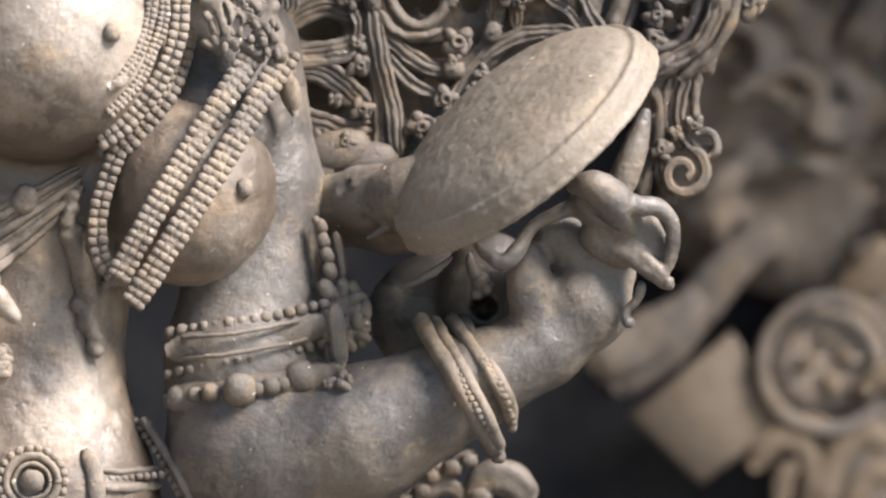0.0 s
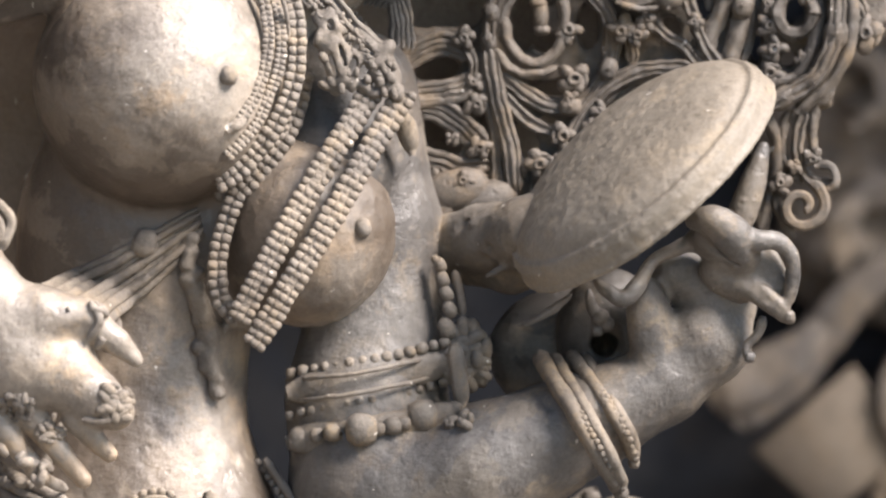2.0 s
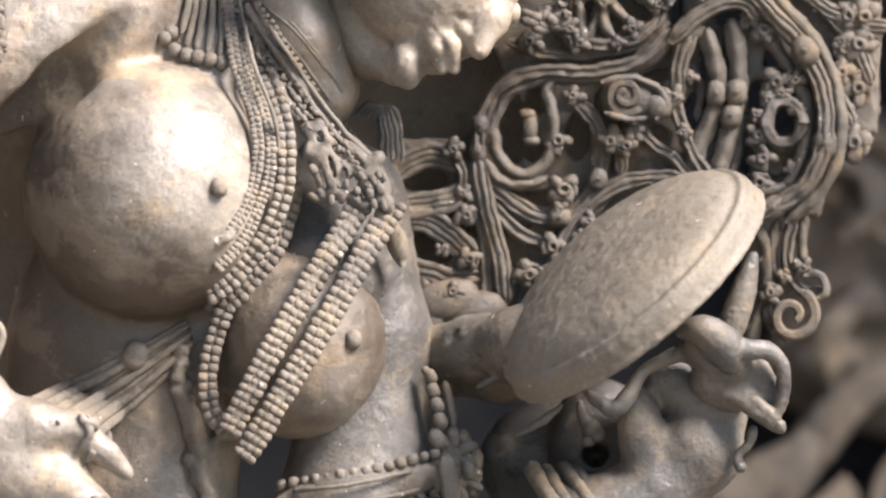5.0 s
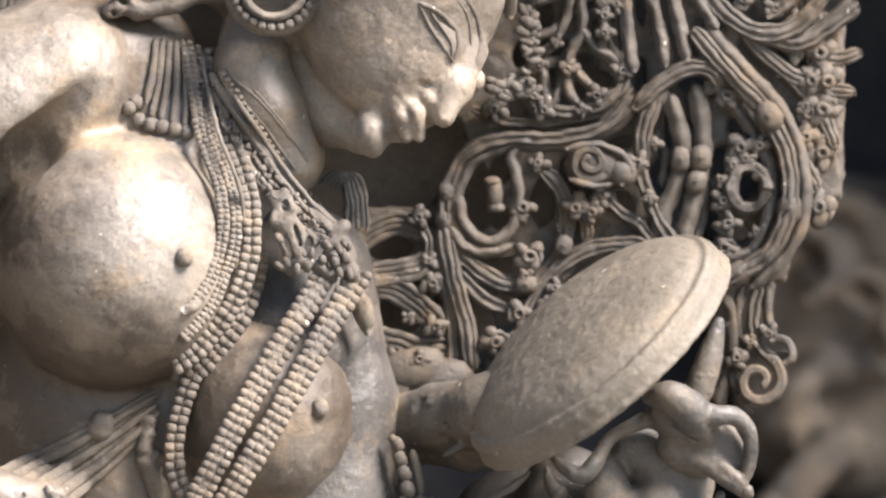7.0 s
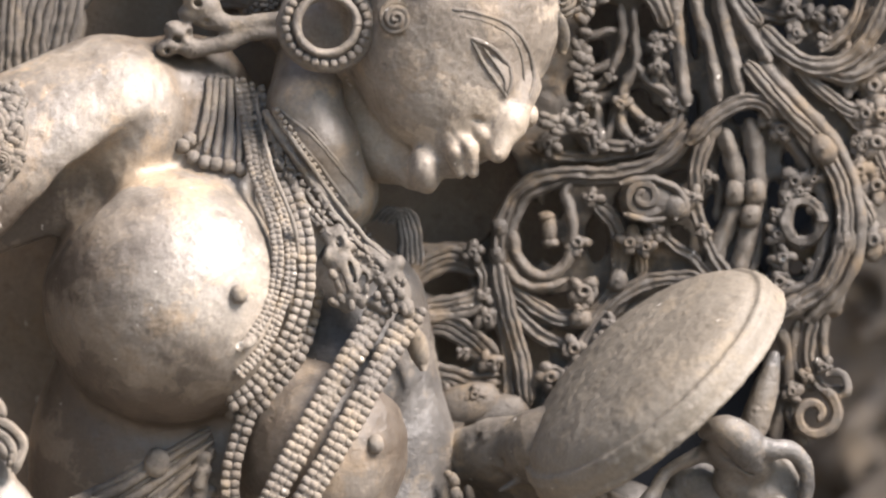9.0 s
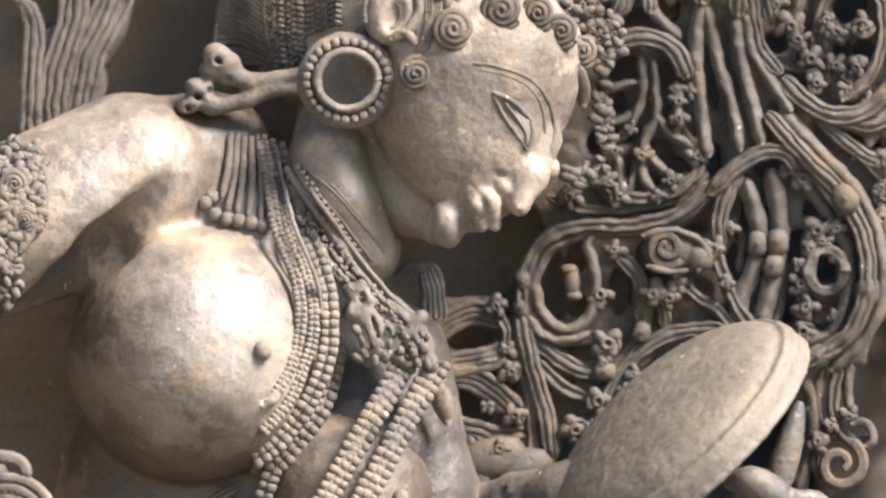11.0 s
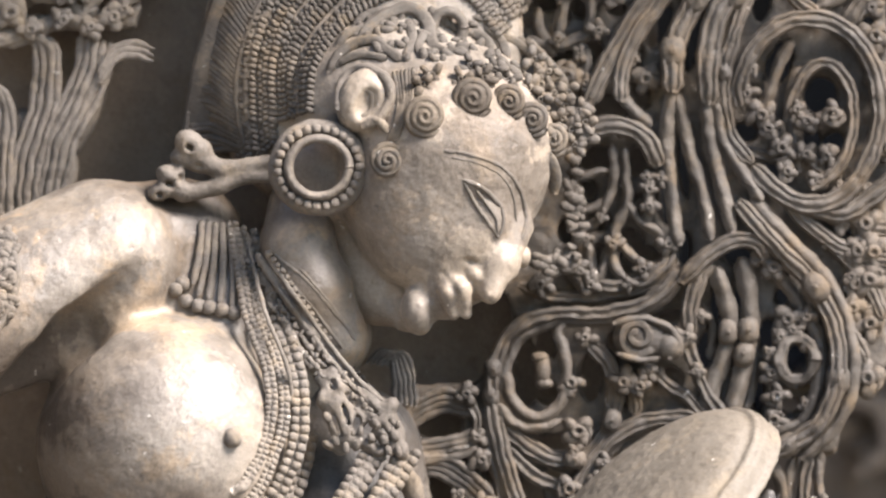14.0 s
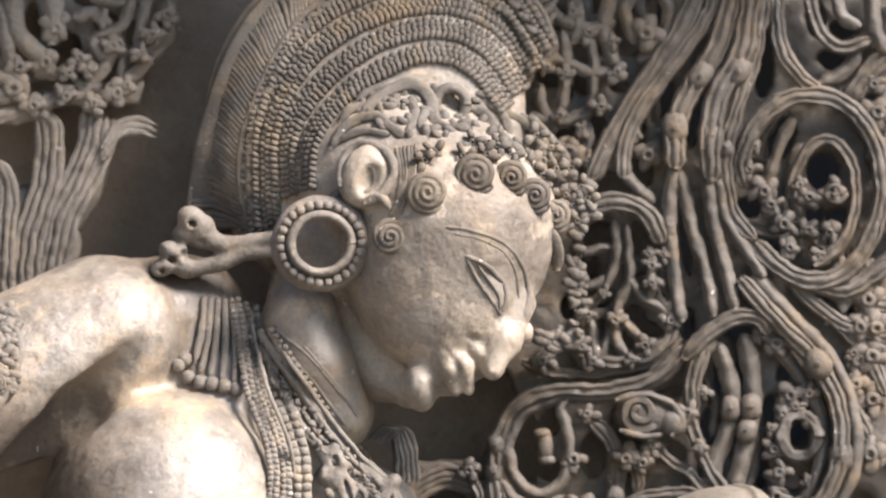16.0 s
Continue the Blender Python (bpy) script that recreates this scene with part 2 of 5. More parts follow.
# ---- solid forms: distance fields on a grid, turned into one skin ----
class Clay:
    def __init__(self, lo, hi, step):
        self.lo, self.step = np.array(lo, float), float(step)
        self.shape = [int((b - a) / step) + 1 for a, b in zip(lo, hi)]
        self.x = [(self.lo[i] + np.arange(self.shape[i]) * step).astype(np.float32) for i in range(3)]
        self.f = np.full(self.shape, 200.0, np.float32)

    def box(self, lo, hi):
        s = []
        for i in range(3):
            a = max(0, int((lo[i] - self.lo[i]) / self.step))
            b = min(self.shape[i], int((hi[i] - self.lo[i]) / self.step) + 2)
            if b <= a:
                return None, None
            s.append(slice(a, b))
        return tuple(s), np.meshgrid(*[self.x[i][s[i]] for i in range(3)], indexing="ij", sparse=True)

    def join(self, s, d, soft):
        f = self.f[s]
        if soft > 0:
            h = np.clip(0.5 + 0.5 * (f - d) / soft, 0, 1)
            self.f[s] = f * (1 - h) + d * h - soft * h * (1 - h)
        else:
            self.f[s] = np.minimum(f, d)

    def cut(self, s, d, soft):
        f, d = self.f[s], -d
        if soft > 0:
            h = np.clip(0.5 - 0.5 * (f - d) / soft, 0, 1)
            self.f[s] = f * (1 - h) + d * h + soft * h * (1 - h)
        else:
            self.f[s] = np.maximum(f, d)

    def egg(self, c, r, turn=0.0, yaw=0.0, soft=0.0, cut=False):
        """turn: degrees in the relief's plane (first axis towards the second); yaw: first axis towards the viewer."""
        m = max(r) + 60 + soft
        s, g = self.box([a - m for a in c], [a + m for a in c])
        if s is None:
            return
        x, y, z = g[0] - c[0], g[1] - c[1], g[2] - c[2]
        a, b = radians(turn), radians(yaw)
        p = x * math.cos(a) + y * math.sin(a)
        q = -x * math.sin(a) + y * math.cos(a)
        p, z = p * math.cos(b) + z * math.sin(b), -p * math.sin(b) + z * math.cos(b)
        k0 = np.sqrt((p / r[0]) ** 2 + (q / r[1]) ** 2 + (z / r[2]) ** 2)
        k1 = np.sqrt((p / r[0] ** 2) ** 2 + (q / r[1] ** 2) ** 2 + (z / r[2] ** 2) ** 2) + 1e-6
        d = (k0 * (k0 - 1) / k1).astype(np.float32)
        (self.cut if cut else self.join)(s, d, soft)

    def lens(self, c, radius, dome, rim, turn, tilt):
        """A domed round mirror: a flat rim and a low dome, its long axis turned in the plane, its face tipped back."""
        m = radius + 60
        s, g = self.box([k - m for k in c], [k + m for k in c])
        x, y, z = g[0] - c[0], g[1] - c[1], g[2] - c[2]
        a, b = radians(turn), radians(tilt)
        p = x * math.cos(a) + y * math.sin(a)
        q = -x * math.sin(a) + y * math.cos(a)
        q, z = q * math.cos(b) + z * math.sin(b), -q * math.sin(b) + z * math.cos(b)
        rr = np.sqrt(p * p + q * q)

        def ring(outer, half, at, edge):
            d1, d2 = rr - outer + edge, np.abs(z - at) - half + edge
            return np.minimum(np.maximum(d1, d2), 0) + np.sqrt(np.maximum(d1, 0) ** 2 + np.maximum(d2, 0) ** 2) - edge
        self.join(s, ring(radius, rim, -rim, 9.0).astype(np.float32), 0)
        self.join(s, ring(radius - 7, 6, 4, 5.0).astype(np.float32), 4)
        self.join(s, ring(radius + 5, 6, -2 * rim + 5, 4.0).astype(np.float32), 4)
        k0 = np.sqrt((rr / (radius - 20)) ** 2 + (z / dome) ** 2)
        k1 = np.sqrt((rr / (radius - 20) ** 2) ** 2 + (z / dome ** 2) ** 2) + 1e-6
        self.join(s, (k0 * (k0 - 1) / k1).astype(np.float32), 3)

    def plate(self, lo, hi, edge=10.0):
        """A flat sheet with rounded edges."""
        s, g = self.box([k - 60 for k in lo], [k + 60 for k in hi])
        q = [np.abs(g[i] - (lo[i] + hi[i]) / 2) - (hi[i] - lo[i]) / 2 + edge for i in range(3)]
        out = np.sqrt(sum(np.maximum(k, 0) ** 2 for k in q)) - edge
        self.join(s, (out + np.minimum(np.maximum(np.maximum(q[0], q[1]), q[2]), 0)).astype(np.float32), 0)

    def limb(self, a, b, ra, rb, soft=0.0, flat=1.0, cut=False):
        """A round tapered limb from a to b; flat squeezes it in depth."""
        a, b = np.array(a, float), np.array(b, float)
        m = max(ra, rb) + 60 + soft
        s, g = self.box(np.minimum(a, b) - m, np.maximum(a, b) + m)
        if s is None:
            return
        w = b - a
        w2 = w.copy()
        w2[2] /= flat
        x, y, z = g[0] - a[0], g[1] - a[1], (g[2] - a[2]) / flat
        t = np.clip((x * w2[0] + y * w2[1] + z * w2[2]) / (w2 @ w2), 0, 1)
        d = np.sqrt((x - t * w2[0]) ** 2 + (y - t * w2[1]) ** 2 + (z - t * w2[2]) ** 2) - (ra + (rb - ra) * t)
        (self.cut if cut else self.join)(s, d.astype(np.float32), soft)

    def chain(self, pts, radii, soft=0.0, flat=1.0, cut=False):
        for i in range(len(pts) - 1):
            self.limb(pts[i], pts[i + 1], radii[i], radii[i + 1], soft, flat, cut)

    def heights(self):
        """The front of the skin for each column, as a table of d."""
        inside = self.f < 0
        nz = self.shape[2]
        top = nz - 1 - np.argmax(inside[:, :, ::-1], axis=2)
        any_in = inside.any(axis=2)
        t2 = np.minimum(top + 1, nz - 1)
        i, j = np.meshgrid(np.arange(self.shape[0]), np.arange(self.shape[1]), indexing="ij")
        f0, f1 = self.f[i, j, top], self.f[i, j, t2]
        frac = np.clip(f0 / (f0 - f1 - 1e-6), 0, 1)
        return np.where(any_in, self.lo[2] + (top + frac) * self.step, -999.0)

    def skin(self, form):
        """Naive surface nets."""
        f, st = self.f, self.step
        sgn = f < 0
        nx, ny, nz = [k - 1 for k in self.shape]
        cnt = np.zeros((nx, ny, nz), np.int8)
        for a in (0, 1):
            for b in (0, 1):
                for c in (0, 1):
                    cnt += sgn[a:a + nx, b:b + ny, c:c + nz]
        cell = np.argwhere((cnt > 0) & (cnt < 8))
        idx = -np.ones((nx, ny, nz), np.int32)
        idx[tuple(cell.T)] = np.arange(len(cell))
        pos, num = np.zeros((len(cell), 3)), np.zeros(len(cell))
        corner = [(a, b, c) for a in (0, 1) for b in (0, 1) for c in (0, 1)]
        for p in corner:
            for ax in range(3):
                if p[ax]:
                    continue
                q = list(p)
                q[ax] = 1
                fa = f[cell[:, 0] + p[0], cell[:, 1] + p[1], cell[:, 2] + p[2]]
                fb = f[cell[:, 0] + q[0], cell[:, 1] + q[1], cell[:, 2] + q[2]]
                hit = (fa < 0) != (fb < 0)
                t = np.where(hit, fa / (fa - fb + 1e-12), 0)
                pt = np.repeat(np.array(p, float)[None], len(cell), 0)
                pt[:, ax] += t
                pos[hit] += pt[hit]
                num[hit] += 1
        verts = self.lo + (cell + pos / np.maximum(num, 1)[:, None]) * st
        faces = []
        for ax in range(3):
            o1, o2 = [(1, 2), (2, 0), (0, 1)][ax]
            sl0, sl1 = [slice(None)] * 3, [slice(None)] * 3
            sl0[ax], sl1[ax] = slice(0, -1), slice(1, None)
            a, b = sgn[tuple(sl0)], sgn[tuple(sl1)]
            for flip, hits in ((False, a & ~b), (True, b & ~a)):
                e = np.argwhere(hits)
                ok = (e[:, o1] > 0) & (e[:, o2] > 0) & (e[:, o1] < self.shape[o1] - 1) & (e[:, o2] < self.shape[o2] - 1)
                e = e[ok]
                quad = []
                for d1, d2 in ((1, 1), (0, 1), (0, 0), (1, 0)):
                    c = e.copy()
                    c[:, o1] -= d1
                    c[:, o2] -= d2
                    quad.append(idx[c[:, 0], c[:, 1], c[:, 2]])
                quad = np.stack(quad, 1)
                faces.append(quad[:, ::-1] if not flip else quad)
        form.add(verts, np.concatenate(faces))


def part(name, form, mat, parent, label=""):
    ob = new(name, form.mesh(name, mat))
    ob.parent = parent
    return tagged(ob, label) if label else ob


def thing(name, label, category, kind="", group=""):
    return tagged(new(name), label, category, group, kind)


# ---- the statue: one carved figure ----
figure = Form(1.0)
figure.more = [RELIEF, DULL, MIRROR, FACE, HAIR]
body = Clay((-420, -10, -230), (1560, 1560, 560), 6)
# trunk
body.chain([(330, 180, -40), (380, 420, -60), (283, 797, -60), (242, 1109, -60), (264, 1371, -30), (273, 1522, -20)], [120, 190, 215, 200, 255, 290], soft=70, flat=0.75)
# shoulder and the arm that comes forward
body.limb((190, 210, 20), (-90, 335, 95), 150, 150, soft=60)
body.limb((-90, 335, 95), (-231, 420, 190), 148, 120, soft=40)
# breasts
body.egg((298, 530, 95), (222, 226, 215), soft=30)
body.egg((565, 795, 40), (158, 170, 150), soft=60)
# neck and collar bone
body.chain([(545, 112, 20), (540, 185, 48), (566, 255, 58), (606, 348, 28)], [58, 64, 64, 58], soft=22)
body.chain([(590, 340, -70), (420, 330, -50)], [80, 150], soft=40)
# near hand: wrist, back of the hand, thumb, fingers
body.chain([(-105, 709, 290), (-60, 829, 300), (1, 949, 312), (57, 1029, 315)], [62, 66, 80, 92], soft=30, flat=0.8)
body.chain([(37, 969, 315), (97, 958, 330), (172, 957, 338)], [70, 54, 38], soft=26)
body.chain([(172, 957, 338), (229, 996, 332), (264, 1028, 322)], [34, 24, 15], soft=8)
body.chain([(57, 1029, 318), (132, 1053, 328), (193, 1098, 330), (230, 1122, 326)], [86, 62, 44, 34], soft=26, flat=0.85)
for p, q, w in (((158, 1133), (219, 1198), 26), ((78, 1129), (174, 1244), 27), ((17, 1140), (99, 1240), 26)):
    body.limb((*p, 318), (*q, 300), w, w * 0.62, soft=12)
body.limb((118, 1151, 372), (184, 1176, 362), 7, 7, soft=14, cut=True)
body.limb((132, 998, 386), (172, 979, 380), 6, 9, soft=20, cut=True)
body.limb((262, 228, 172), (140, 336, 140), 22, 52, soft=26, cut=True)
body.limb((140, 336, 140), (-40, 480, 100), 52, 76, soft=26, cut=True)
# navel and the crease under the breast
body.egg((294, 1138, 165), (22, 16, 30), soft=14, cut=True)
body.skin(figure)
TOP = body.heights()

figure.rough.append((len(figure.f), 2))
arm = Clay((380, 380, -300), (1460, 1560, 260), 6)
# far shoulder, upper arm, elbow, forearm, wrist
arm.limb((607, 692, 0), (590, 533, -60), 118, 110, soft=50)
arm.chain([(650, 542, -90), (688, 792, -60), (681, 1095, -40)], [105, 112, 138], soft=30)
arm.chain([(671, 1095, -40), (697, 1256, -10), (886, 1220, 50), (1203, 1053, 80)], [138, 150, 122, 70], soft=30)
# far palm, ball of the thumb, knuckles
arm.chain([(1203, 1053, 80), (1281, 975, 85), (1321, 915, 80)], [70, 74, 44], soft=25, flat=0.8)
arm.egg((1177, 950, 110), (42, 88, 42), turn=-8, soft=22)
arm.limb((1221, 856, 60), (1298, 904, 80), 50, 46, soft=20)
# rough stone left between mirror and arm
arm.egg((1040, 1003, -160), (150, 120, 60), soft=20)
arm.egg((1101, 960, -70), (90, 110, 70), turn=10, soft=24)
arm.egg((1097, 986, 0), (24, 21, 110), soft=8, cut=True)
# folds between thumb and palm, and where the wrist bends
arm.chain([(1204, 876, 150), (1211, 937, 172), (1203, 998, 176)], [9, 11, 8], soft=14, cut=True)
arm.chain([(1209, 1012, 172), (1243, 1037, 168), (1273, 1054, 150)], [6, 8, 6], soft=12, cut=True)
arm.skin(figure)
ARM_TOP = arm.heights()

figure.rough.append((len(figure.f), 5))
stub = Clay((740, 600, -240), (1180, 980, 260), 5)
stub.chain([(790, 815, -90), (880, 800, -20), (965, 790, 60), (1040, 748, 90)], [50, 56, 64, 52], soft=24)
stub.chain([(830, 852, -100), (930, 860, -40), (1010, 838, 30)], [30, 36, 30], soft=20)
for k, (u, v) in enumerate(((835, 782), (875, 765), (905, 806), (940, 776), (955, 828), (985, 757), (870, 842), (905, 858))):   # rough hewn dents and lumps
    stub.egg((u, v, -60 + (u - 790) * 0.62 + 50), (30, 7, 7), turn=-25 - 5 * (k % 3), soft=8, cut=k % 2 == 0)
stub.skin(figure)

figure.rough.append((len(figure.f), 3))
mir = Clay((560, 400, -230), (1460, 1000, 520), 5)
mir.lens((1143, 668, 140), 278, 80, 23, -41, 72)
mir.skin(figure)
MIR_TOP = mir.heights()

figure.rough.append((len(figure.f), 4))
# head: skull, cheek and jaw, chin, lips, nose, lids
head = Clay((250, -560, -220), (1130, 420, 420), 4)
head.egg((657, -173, -60), (284, 322, 120), turn=14)
head.egg((585, 52, 30), (85, 95, 60), soft=20)
head.egg((726, -57, 0), (215, 170, 150), turn=20, soft=16)
head.egg((803, 16, 40), (196, 200, 190), soft=14)
head.egg((770, 132, 66), (180, 128, 140), turn=53, soft=40)
head.chain([(632, 150, -45), (685, 250, -35), (738, 296, 30)], [74, 70, 42], soft=26)
head.egg((859, 160, 95), (70, 90, 100), turn=20, soft=40)
head.egg((805, 255, 118), (50, 62, 58), turn=15, soft=26)
head.egg((751, 300, 130), (31, 43, 48), turn=-8, soft=14)
head.chain([(795, 245, 166), (807, 271, 174), (814, 305, 162)], [11, 18, 12], soft=7)
head.chain([(812, 237, 170), (830, 263, 180), (837, 305, 164)], [10, 16, 11], soft=6)
head.chain([(795, 233, 184), (819, 267, 196), (826, 309, 182)], [4, 5, 4], soft=5, cut=True)
head.limb((877, 187, 130), (865, 247, 140), 46, 32, soft=20)
head.chain([(924, 151, 118), (899, 218, 158), (882, 274, 186)], [34, 32, 15], soft=14)
head.limb((889, 216, 152), (878, 267, 168), 31, 20, soft=10)
head.egg((855, 237, 170), (18, 15, 18), turn=40, soft=7)
head.egg((847, 213, 190), (14, 6, 12), turn=15, soft=6, cut=True)
head.egg((872, 127, 174), (50, 32, 28), turn=58, soft=10)
head.egg((933, 204, 66), (20, 22, 24), soft=6)
head.egg((856, 267, 190), (8, 12, 14), turn=-30, soft=6, cut=True)
# ear shell
head.egg((661, -75, 160), (48, 62, 40), turn=25, soft=10)
head.egg((664, -66, 200), (20, 32, 20), turn=25, soft=12, cut=True)
head.skin(figure)
HEAD_TOP = head.heights()


def lookup(u, v, table, clay):
    i = (np.asarray(u, float) - clay.lo[0]) / clay.step
    j = (np.asarray(v, float) - clay.lo[1]) / clay.step
    out = (i < 0) | (j < 0) | (i > clay.shape[0] - 1) | (j > clay.shape[1] - 1)
    a = np.clip(i.round().astype(int), 0, clay.shape[0] - 1)
    b = np.clip(j.round().astype(int), 0, clay.shape[1] - 1)
    return np.where(out, -999.0, table[a, b])


def front(u, v, of="all"):
    tables = {"body": ((TOP, body), (ARM_TOP, arm)), "head": ((HEAD_TOP, head),), "mirror": ((MIR_TOP, mir),)}
    pick = tables[of] if of != "all" else tables["body"] + tables["head"]
    return np.max([lookup(u, v, t, c) for t, c in pick], axis=0)


def lay(pts, off=0.0, of="all", step=7.0, base=-40.0, floor=None):
    """A smooth line that lies on the figure's front."""
    p = smooth_line([q[:2] for q in pts], step)
    d = front(p[:, 0], p[:, 1], of)
    ok = d > -900
    if ok.any():
        d = np.interp(np.arange(len(d)), np.arange(len(d))[ok], d[ok])
    else:
        d = np.full(len(d), base)
    if floor is not None:
        d = np.maximum(d, np.interp(np.linspace(0, 1, len(d)), np.linspace(0, 1, len(floor)), floor))
    k = min(5, len(d))
    pad = np.concatenate([np.full(k, d[0]), d, np.full(k, d[-1])])
    d = np.convolve(pad, np.ones(2 * k + 1) / (2 * k + 1), "same")[k:-k]
    return np.column_stack([p, d + off])


def stroke(pts, r, off=0.0, of="all", h=None, ridges=0, wobble=0.0, base=-40.0, floor=None):
    sweep(figure, lay(pts, off, of, max(4.0, np.max(r) * 0.7), base, floor), r, r if h is None else h, ridges, sides=16 if ridges else 10, wobble=wobble, seed=int(pts[0][0]))


rng = random.Random(5)


def beads(pts, r, off=0.0, of="all", gap=1.9, squash=1.0, base=-40.0, line=None):
    """A string of carved beads along a line on the figure."""
    p = lay(pts, off, of, r * gap, base) if line is None else line
    t = np.gradient(p[:, :2], axis=0)
    for q, w in zip(p, t):
        k = r * rng.uniform(0.88, 1.1)
        ball(figure, (q[0] + rng.uniform(-0.8, 0.8), q[1] + rng.uniform(-0.8, 0.8), q[2] + rng.uniform(-1, 1)), (k, k * squash, k), math.degrees(math.atan2(w[1], w[0])))


def band(pts, half, rows, r, off=0.0, of="all", core=1.0, base=-40.0, proud=0.4, floor=None):
    """A flat strap with rows of beads on it."""
    p = lay(pts, off, of, r * 1.75, base, floor)
    t = np.gradient(p[:, :2], axis=0)
    t /= np.linalg.norm(t, axis=1)[:, None]
    side = np.stack([-t[:, 1], t[:, 0]], 1)
    sweep(figure, p, half, r * core, 0, sides=12, tips=False)
    for k in range(rows):
        o = (k - (rows - 1) / 2) * 2 * half / rows
        q = p.copy()
        q[:, :2] += side * o
        q[:, 2] += r * proud
        beads(None, r, line=q[(k % 2):], squash=1.05)


def lumps(c, ru, rv, count, r, of="all", seed=1, off=0.0, base=0.0):
    """A carved cluster of small leaves and buds."""
    rg = random.Random(seed)
    for _ in range(count):
        a, k = rg.uniform(0, 6.283), math.sqrt(rg.random())
        u, v = c[0] + math.cos(a) * k * ru, c[1] + math.sin(a) * k * rv
        d = float(front(u, v, of))
        d = base if d < -900 else d
        s = r * rg.uniform(0.6, 1.25)
        ball(figure, (u, v, d + off + rg.uniform(-0.4, 0.2) * r), (s * 1.35, s * 0.8, s * 0.9), rg.uniform(0, 180))


def braid(pts, half, off, of, lean=18.0):
    """A row of short slanted bars, like plaited hair."""
    p = lay(pts, off, of, 10.5)
    t = np.gradient(p[:, :2], axis=0)
    for q, w in zip(p, t):
        k = rng.uniform(0.9, 1.1)
        ball(figure, (q[0], q[1], q[2] + rng.uniform(-1.5, 1.5)), (5.6 * k, half * k, 8.5), math.degrees(math.atan2(w[1], w[0])) + lean + rng.uniform(-6, 6))


def flower(u, v, r, of="head", off=6.0):
    d = float(front(u, v, of))
    d = 40.0 if d < -900 else d
    for k in range(4):
        a = k * 1.5708 + u + rng.uniform(-0.25, 0.25)
        ball(figure, (u + math.cos(a) * r, v + math.sin(a) * r, d + off + rng.uniform(-3, 3)), (r * rng.uniform(0.6, 0.85), r * rng.uniform(0.42, 0.6), r * 0.5), math.degrees(a) + rng.uniform(-30, 30))
    drilled(figure, u, v, d + off + 1, r * 0.7)


def curl(u, v, r, of="head", off=2.0, turns=3.0, rise=16.0, hand=1):
    """A snail curl of hair."""
    d = float(front(u, v, of))
    d = 60.0 if d < -900 else d
    n = 70
    t = np.linspace(0, 1, n)
    a = hand * turns * 2 * math.pi * t + 0.6
    rad = r * (1 - 0.93 * t)
    line = np.stack([u + rad * np.cos(a), v + rad * np.sin(a), d + off + rise * t], 1)
    sweep(figure, line, [r * 0.23, r * 0.2, r * 0.12], [r * 0.3, r * 0.3, r * 0.2], 0, sides=8)
    ball(figure, (u, v, d + off + r * 0.02), (r * 0.92, r * 0.92, r * 0.5))


figure.rough.append((len(figure.f), 1))
# brow, lids, cheeks' lines
stroke([(799, 16), (841, 23), (886, 37), (920, 63), (940, 106), (944, 146), (935, 178)], 4, -1.5, "head")
stroke([(810, 28), (861, 39), (900, 60), (922, 96), (928, 146)], 2.6, -1, "head")
stroke([(834, 68), (870, 85), (902, 115)], 4.5, 1, "head")
stroke([(834, 70), (858, 115), (897, 172)], 3.6, 0.5, "head")
stroke([(903, 117), (904, 146), (897, 172)], 3.6, 0.5, "head")
stroke([(855, 83), (890, 135), (895, 166)], 2.6, 2, "head")
# neck folds
for pts in ([(497, 196), (560, 250), (640, 345)], [(545, 225), (600, 290), (640, 352)], [(515, 232), (560, 285), (618, 365)]):
    stroke(pts, 3.2, -1, "body")
# ear rim and lobe
stroke([(613, -58), (623, -108), (656, -132), (696, -115), (707, -82), (691, -49), (656, -25)], 10, 4, "head", base=150)
stroke([(611, -53), (600, -18), (610, 8)], 14, 2, "head", base=120)
stroke([(651, -98), (673, -87), (671, -57), (651, -42)], 7, -6, "head")
stroke([(666, -42), (686, -37), (701, -17)], 9, 2, "head")
# big ear ring
ring_d = 165
for rad, w in ((76, 0), (55, 1)):
    a = np.linspace(0, 2 * math.pi, 60)
    c = (578, 44)
    line = np.stack([c[0] + rad * 0.98 * np.cos(a), c[1] + rad * 0.94 * np.sin(a), ring_d + 0 * a + (8 if w else -4)], 1)
    sweep(figure, line, 9 if w else 15, 16, 0, sides=10, tips=False)
    if not w:
        for k in range(27):
            b = 2 * math.pi * k / 27
            ball(figure, (c[0] + 72 * math.cos(b), c[1] + 69 * math.sin(b), ring_d + 10), 8.5 + rng.random())
# carved tassel bar behind the ear ring
bar = Clay((250, -60, -20), (540, 150, 160), 4)
bar.chain([(515, 30, 70), (455, 40, 62), (405, 46, 60), (372, 30, 62)], [15, 13, 16, 20], soft=8)
bar.chain([(515, 58, 70), (450, 58, 62), (400, 76, 60), (340, 88, 58)], [13, 13, 15, 16], soft=8)
for u, v, ra, rb, t in ((352, 2, 32, 24, 40), (338, 24, 24, 18, 0), (364, 30, 20, 22, 60), (318, 62, 26, 20, -40), (298, 84, 24, 16, -20), (332, 82, 22, 18, 10), (306, 50, 16, 14, 0), (376, 10, 14, 18, 0)):
    bar.egg((u, v, 62 + rng.uniform(-8, 8)), (ra, rb, 24), turn=t, soft=9)
